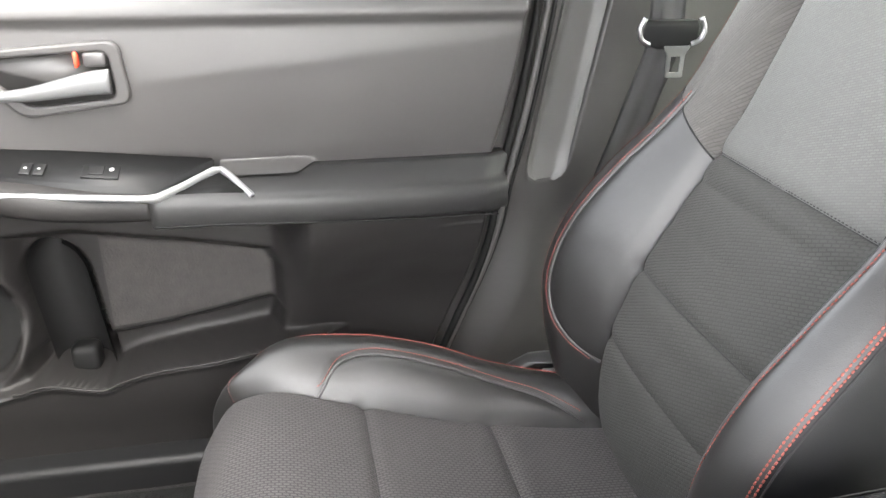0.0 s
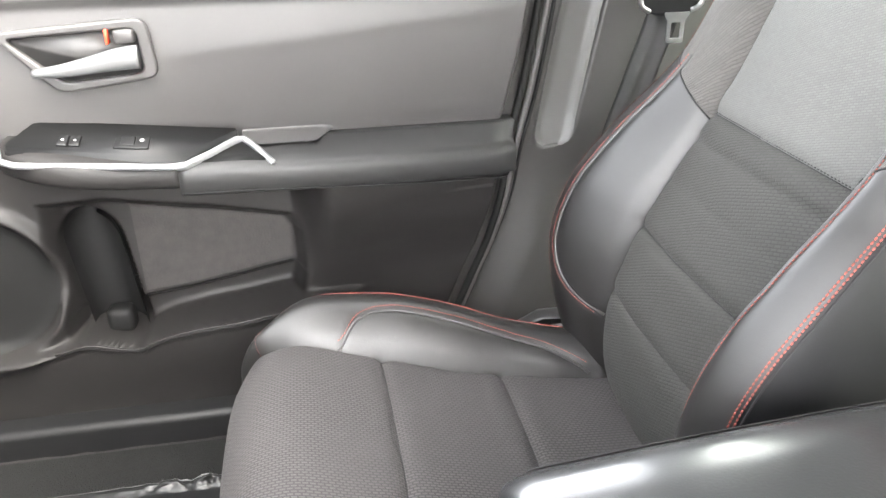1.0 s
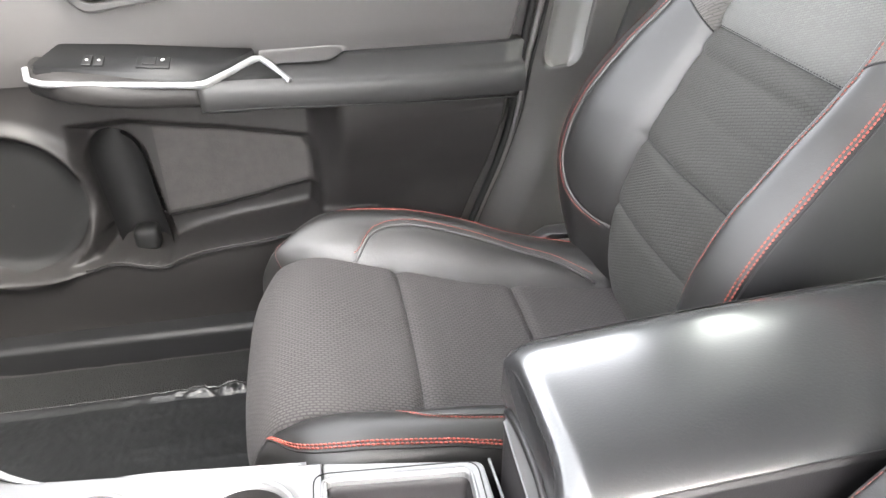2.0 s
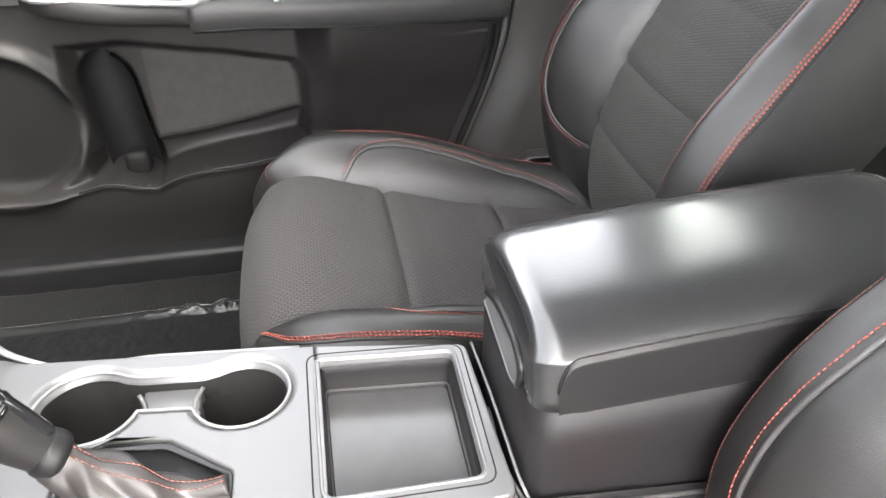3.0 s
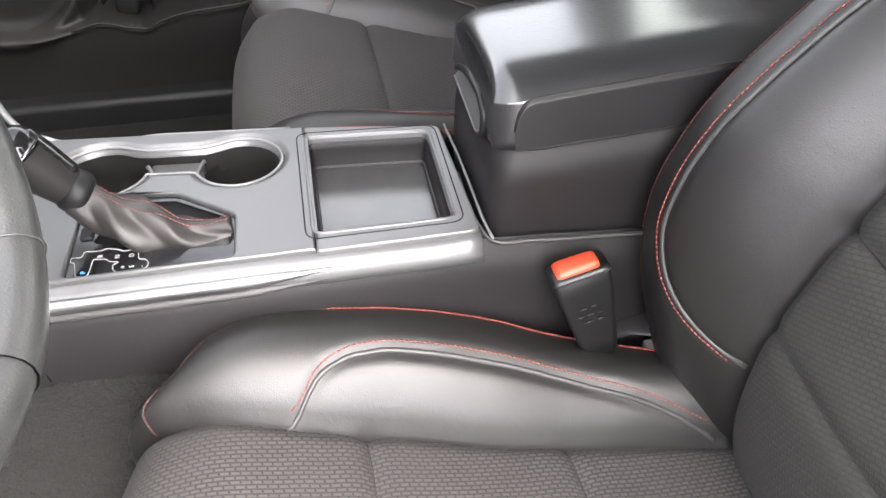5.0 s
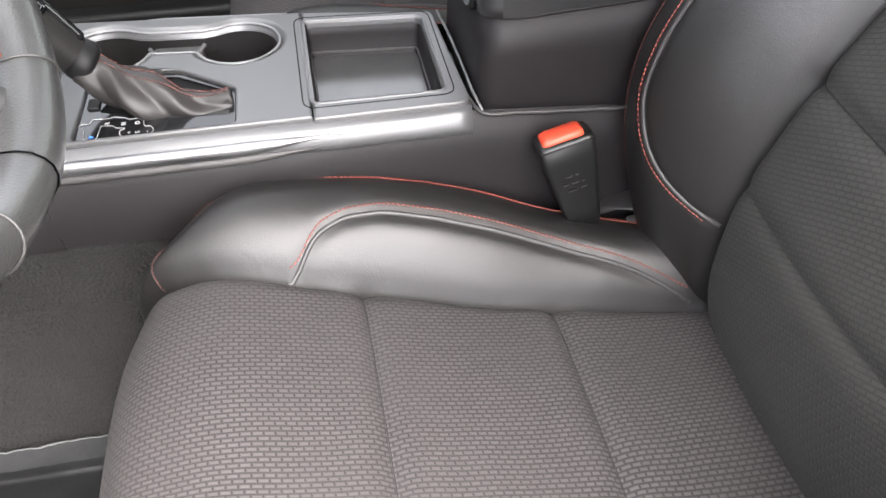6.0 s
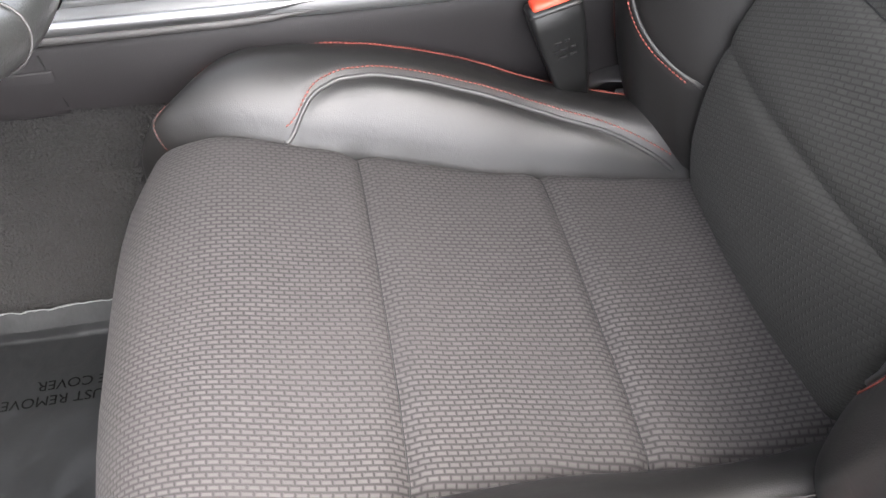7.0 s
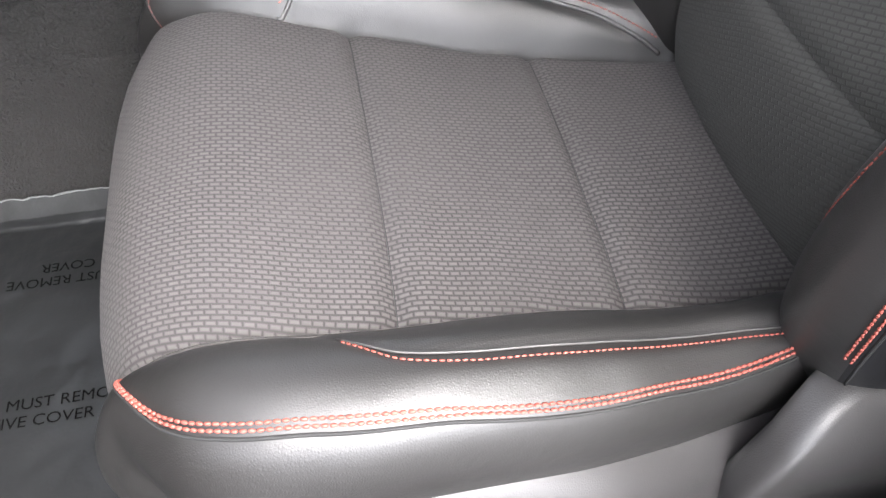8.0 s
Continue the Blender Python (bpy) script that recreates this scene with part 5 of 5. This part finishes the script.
def armrest_box():
    th = thing("armrest_box", (0.29, -0.02, 0.25), "black console armrest box with padded vinyl lid", "armrest")

    def body(z, x0, ya, yb):
        return rounded([(x0, ya, z), (0.47, ya, z), (0.47, yb, z), (x0, yb, z)], 0.020, 6)
    top = [p + Vector((0, 0, 0.062 * (p.x - 0.134))) for p in (Vector(v) for v in body(0.3740, 0.134, -0.1035, 0.0605))]
    part("body", loft([body(0.24, 0.129, -0.098, 0.055), body(0.288, 0.129, -0.100, 0.055), body(0.34, 0.131, -0.102, 0.058), top]), PLASTIC, th, "charcoal plastic box body")
    edge = [(0.47, -0.1045, 0.3955), (0.30, -0.1045, 0.3850), (0.160, -0.1045, 0.3765), (0.148, -0.1015, 0.3757), (0.140, -0.096, 0.3751), (0.1355, -0.088, 0.3747), (0.1345, -0.080, 0.3745)]
    part("body_rim", tube([Vector(p) for p in edge], 0.0013, 6), PLASTIC_MID, th)
    # paler tube paints the light reflected along the foot's edge
    part("foot_edge_glint", tube(path([(0.121, -0.02, 0.302), (0.122, -0.09, 0.302), (0.130, -0.1105, 0.298), (0.16, -0.113, 0.296), (0.26, -0.113, 0.288)], 30), 0.0018, 6), PLASTIC_DOOR, th)
    part("foot_strip", tube(path([(0.1225, 0.052, 0.308), (0.1245, 0.0, 0.309), (0.1255, -0.06, 0.309), (0.127, -0.098, 0.306), (0.131, -0.110, 0.299)], 30), 0.0014, 6), SILVER_GREY, th, "thin bright strip at the foot")

    # lid: a long padded block, its top falling softly to front and sides
    def crest(u):
        return 0.414 + 0.035 * u - 0.012 * u * u

    def lid_low(u):
        return 0.3760 + 0.020 * u

    def lid(u, k):
        """A place on the lid: k runs from -1 to 1 over the crowned top, further out down the sides."""
        end = (1 - max(0, 1 - u / 0.085) ** 2.2) ** 0.5 * (1 - max(0, (u - 0.88) / 0.12) ** 2.2) ** 0.5
        hw = 0.0782 * (0.80 + 0.20 * end)
        x = 0.130 + 0.322 * u
        rim = crest(u) - 0.004 * (1 - end)
        if abs(k) <= 1:
            z = rim - 0.0025 + (0.0060 + 0.0088 * end) * (1 - abs(k) ** 5)
            return Vector((x + 0.006 * (1 - end) * (1 - abs(k) ** 4), -0.021 + hw * k, z))
        f = 0.35 * (abs(k) - 1) + 0.65 * (abs(k) - 1) ** 2
        return Vector((x, -0.021 + math.copysign(hw + 0.0060 * f, k), rim - 0.0025 + (lid_low(u) - rim + 0.0025) * f))
    us = [0, 0.003, 0.008, 0.015, 0.024, 0.034, 0.046, 0.06, 0.075, 0.09] + list(np.linspace(0.12, 0.86, 30)) + [0.885, 0.905, 0.925, 0.945, 0.96, 0.975, 0.988, 1.0]
    top = [1 - 2 * (0.5 - 0.5 * math.cos(a)) for a in np.linspace(0, math.pi, 48)]
    ks = list(np.linspace(2, 1, 8)) + top[1:-1] + list(np.linspace(-1, -2, 8))
    part("lid", loft([[lid(u, k) for k in ks] for u in us]), LID, th, "black grained vinyl lid pad")
    # side shells of the lid with their rounded front ends
    for s in (-1, 1):
        yy = lambda z, u: -0.021 + s * (0.0785 + 0.0062 * min(1, max(0, (crest(u) - z) / (crest(u) - lid_low(u)))) + 0.0012)
        def shell(u, v):
            f = 0.046 + 0.92 * u
            x = 0.130 + 0.322 * f
            lo, hi = lid_low(f) + 0.0006, crest(f) - 0.0012
            hi = lo + (hi - lo) * (1 - max(0, 1 - (x - 0.1440) / 0.016) ** 2.4) ** 0.42
            z = lo + (hi - lo) * v
            return Vector((x, yy(z, f) - s * 0.0022 * smoothstep(0.90, 1.0, v), z))
        us = np.concatenate([np.linspace(0, 0.045, 12), np.linspace(0.06, 1, 30)])
        part("lid_side", sheet(shell, us, np.concatenate([np.linspace(0, 0.88, 8), np.linspace(0.90, 1.0, 6)])), LID_SIDE, th, "charcoal side shell of the lid")
        part("lid_seam", tube([shell(u, 1.0) + Vector((0, s * 0.0004, 0.0002)) for u in us], 0.0007, 6), PLASTIC, th)
    # finger recess in the lid's front: a pale scooped face under a thick rounded lip
    roof = spline([-0.071, -0.062, -0.040, -0.020, 0.000, 0.022], [0.3905, 0.3955, 0.3960, 0.3940, 0.3890, 0.3800])
    sill = spline([-0.071, -0.062, -0.040, -0.010, 0.022], [0.3760, 0.3705, 0.3705, 0.3720, 0.3745])

    def scooped(y, v):
        z = sill(y) + (roof(y) - sill(y)) * v
        return Vector((0.1262 + 0.0030 * v ** 0.6, y, z))
    part("latch", sheet(scooped, np.linspace(-0.071, 0.022, 40), np.linspace(0, 1, 14)), SILVER_GREY, th, "pale grey lid latch")
    part("latch_edge", tube(path([(0.1265, y, sill(y) - 0.0008) for y in (0.022, 0.0, -0.034, -0.062, -0.071)], 30), 0.0010, 8), SILVER_GREY, th, "thin bright edge under the latch")
    part("latch_rim", tube(path([(0.1292, y, roof(y) + 0.0020) for y in (0.022, 0.012, 0.0, -0.020, -0.040, -0.062)] + [(0.1292, -0.0730, 0.3900), (0.1292, -0.0730, 0.380), (0.1290, -0.069, 0.3715)], 48), 0.0032, 12), LID_SIDE, th, "rounded black lip round the latch")


def buckle(name="belt_buckle"):
    th = thing(name, (0.195, -0.152, 0.13), "black seat belt buckle with orange release button beside the driver's seat", "belt buckle")
    m = Matrix.Translation((0.201, -0.150, 0.251)) @ pose(0, 0, 0, -12, -16, 0)

    def ring(z, w, d):
        return [m @ Vector(p) for p in rounded([(-w, -d, z), (w, -d, z), (w, d, z), (-w, d, z)], 0.005, 4)]
    part("housing", loft([ring(-0.055, 0.012, 0.008), ring(-0.03, 0.0165, 0.0105), ring(0.02, 0.0225, 0.0140), ring(0.036, 0.0235, 0.0145), ring(0.040, 0.022, 0.0130)]), GLOSS_SOFT, th, "black plastic buckle housing")
    k = m @ Matrix.Translation((-0.001, -0.001, 0.0405))
    bm = loft([[k @ Vector(p) for p in rounded([(-w, -d, z), (w, -d, z), (w, d, z), (-w, d, z)], 0.004, 4)] for z, w, d in ((-0.004, 0.0175, 0.0105), (0.003, 0.0175, 0.0105), (0.0055, 0.0145, 0.0075))])
    part("release_button", bm, ORANGE, th, "orange-red release button")
    part("frame_line", tube([m @ Vector(p) for p in rounded([(-0.0232, -0.0145, 0.036), (0.0232, -0.0145, 0.036), (0.0232, 0.0145, 0.036), (-0.0232, 0.0145, 0.036)], 0.005, 4)], 0.0009, 6, closed=True), PLASTIC_MID, th)
    for z, bars in ((0.008, ((-0.005, 0.003), (0.003, 0.002))), (0.001, ((-0.008, 0.003), (-0.001, 0.003), (0.007, 0.002))), (-0.005, ((-0.004, 0.004), (0.006, 0.003)))):
        for x, w in bars:
            part("print_bar", boxed(m, (x - w, -0.0146 + 0.10 * min(z, 0), z - 0.0011), (x + w, -0.0128, z + 0.0011)), PLASTIC, th, "small embossed bars")
    part("stalk", tube([m @ Vector((0, 0, -0.05)), m @ Vector((0, 0, -0.09)), Vector((0.225, -0.145, 0.10)), Vector((0.235, -0.145, 0.03))], 0.011, 10), PLASTIC_DARK, th, "black buckle stalk")


def boxed(m, lo, hi):
    bm = box(lo, hi, 0.0003, 1)
    bm.transform(m)
    return bm


def steering_wheel():
    th = thing("steering_wheel", (-0.231, -0.312, 0.591), "black leather steering wheel with silver spoke trim", "steering wheel")
    R = 0.183
    tilt = radians(27.5)

    def at(q, r, out=0.0):
        """A place on the wheel: angle from the bottom, radius, height off its plane."""
        dz, dy = -math.cos(q), math.sin(q)
        return Vector((-0.231 - dz * math.sin(tilt) * r + out * math.cos(tilt), -0.312 + dy * r, 0.591 + dz * math.cos(tilt) * r + out * math.sin(tilt)))
    rings = []
    n = 96
    for i in range(n + 1):
        q = 2 * math.pi * i / n
        fat = 0.0172 + 0.0012 * math.exp(-((q - 0.08) / 0.25) ** 2) + 0.001 * math.exp(-(((q - math.pi * 0.5) % (2 * math.pi)) / 0.3) ** 2)
        ring = []
        for p in np.linspace(0, 2 * math.pi, 18, endpoint=False):
            ring.append(at(q, R + fat * 0.92 * math.cos(p), fat * 1.15 * math.sin(p)))
        rings.append(ring)
    rim = part("rim", loft(rings, caps=False), grainy(mat("wheel_leather", (0.040, 0.0405, 0.040), 0.40, Coat_Weight=1.0, Coat_Roughness=0.28), 420, 0.5, 0.0008, 0.3, 30, True, 0.06), th, "worn black leather rim")
    for q in (0.40, -0.28, 2.1, -2.1):
        ring = [at(q, R + 0.0166 * math.cos(p), 0.0206 * math.sin(p)) for p in np.linspace(0, 2 * math.pi, 24, endpoint=False)]
        part("rim_seam", tube(ring, 0.0007, 5, closed=True), PIPING, rim, "pale seam line")
    part("stitching", stitches([at(q, R - 0.0160, 0.004) for q in np.linspace(0.41, 2.0, 60)], 0.0055, 0.0045, 0.0010), THREAD, rim, "red stitches", kind="stuff")
    hub = [[at(q, r * (1 + 0.12 * math.cos(2 * q)), o) for q in np.linspace(0, 2 * math.pi, 40, endpoint=False)] for r, o in ((0.068, -0.05), (0.075, -0.02), (0.072, 0.0), (0.060, 0.010), (0.02, 0.013))]
    part("hub", loft(hub), PLASTIC_DARK, th, "black airbag hub")
    for q in (1.42, -1.42, 0.25, -0.25):
        w = 0.13 if abs(q) > 1 else 0.10
        bm = loft([[at(q + a * w * (0.075 / r) ** 0.6, r, o) for a, o in ((-1, -0.010), (1, -0.010), (1, 0.000), (0.6, 0.005), (-0.6, 0.005), (-1, 0.000))] for r in (0.062, 0.10, 0.14, 0.172)])
        part("spoke", bm, SILVER if abs(q) < 1 else PLASTIC_DARK, th, "silver lower spoke" if abs(q) < 1 else "black spoke")
    part("column", tube([Vector((-0.27, -0.312, 0.575)), Vector((-0.42, -0.330, 0.51)), Vector((-0.64, -0.340, 0.41))], [0.045, 0.055, 0.06], 20), PLASTIC_DARK, th, "black steering column cover")


def floor_film(name, x0, x1, y0, y1, seed, words):
    """Clear protective sheet laid over a dark mat, wrinkled, with a curled edge."""
    th = thing(name, ((x0 + x1) / 2, (y0 + y1) / 2, 0.0), "dark floor mat under a printed wrinkled clear plastic cover" if words else "dark floor mat under a wrinkled clear plastic cover", "floor mat")
    part("mat", box((x0 - 0.01, y0 - 0.01, -0.012), (x1 + 0.01, y1 + (0.005 if words else 0.10), 0.004), 0.004), CARPET_DARK, th, "dark floor mat")

    def at(x, y):
        edge = smoothstep(y1 - 0.016, y1, y)
        w = 0.0022 * noise.noise((x * 9, y * 14, seed)) + 0.0009 * noise.noise((x * 34, y * 40, seed + 5)) + 0.0010 * abs(noise.noise((x * 70, y * 60, seed + 9)))
        w += max(0.0, 0.17 * smoothstep(0.20, 0.10, abs(y + 0.015)) - 0.012)
        calm = 0.35 if words else smoothstep(-0.30, -0.16, x)
        curl = (0.009 if words else 0.004 + 0.004 * calm) + calm * (0.012 * noise.noise((x * 42, 1, seed)) + 0.008 * noise.noise((x * 110, y * 160, seed + 3)))
        return Vector((x, y + 0.006 * calm * edge * noise.noise((x * 18, 0, seed)), 0.009 + w + edge * curl))
    part("plastic_cover", sheet(at, np.linspace(x0, x1, 150), np.concatenate([np.linspace(y0, y1 - 0.02, 110), np.linspace(y1 - 0.0195, y1, 24)])), FILM, th, "wrinkled clear plastic film")
    if words:
        part("folded_edge", sheet(lambda x, k: at(x, y1 - 0.009 * k) + Vector((0, 0.001 * k, 0.0025 + 0.002 * math.sin(k * math.pi))), np.linspace(x0, x1, 110), np.linspace(0, 1, 8)), FILM_FOLD, th, "pale folded film strip")
    rim = [at(x, y1) + Vector((0, -0.001, 0.003)) for x in np.linspace(x0, x1, 150)]
    # pale tube of varying thickness paints light caught on the curled edge
    part("cover_edge", tube(rim, [float(0.0006 + 0.0012 * abs(noise.noise((x * 30, 2, seed))) if words else 0.0002 + 0.0034 * max(0.0, noise.noise((x * 46, 2, seed))) * smoothstep(-0.42, -0.15, x)) for x in np.linspace(x0, x1, 150)], 6), FILM_EDGE_LIT, th, "curled film edge, paled where it catches light")
    if words:
        for cx, cy, turn in ((-0.275, -0.411, 0), (-0.275, -0.263, 180)):
            for text, dx, dy in (("MUST REMOVE", -0.042, 0.004), ("PROTECTIVE COVER", -0.112, -0.0125)):
                bm = lettering(text, 0.0165, Matrix.Translation((cx, cy, 0.0142)) @ pose(0, 0, 0, 0, 0, turn) @ Matrix.Translation((dx, dy, 0)) @ Matrix.Diagonal((0.95, 0.9, 1, 1)))
                for v in bm.verts:
                    v.co.z = at(v.co.x, v.co.y).z + 0.0014
                part("notice", bm, PRINT, th, "black printed notice", False)


ground()
cabin()
dashboard()
rear_bench()
passenger_door()
pillar_trim()
seat_belt()
seat = front_seat()
second = copy_thing(seat, Matrix.Translation((0.05 + 0.08, 0.36, 0.0)))
for piece in second.children:
    if piece.name.startswith(("back", "shoulder")):
        piece.location.x += 0.010  # leaned back a little more
console()
shifter()
armrest_box()
buckle()
steering_wheel()
floor_film("floor_mat", -0.62, -0.08, -0.60, -0.187, 2.0, True)
floor_film("floor_mat", -0.62, -0.06, 0.20, 0.548, 7.0, False)
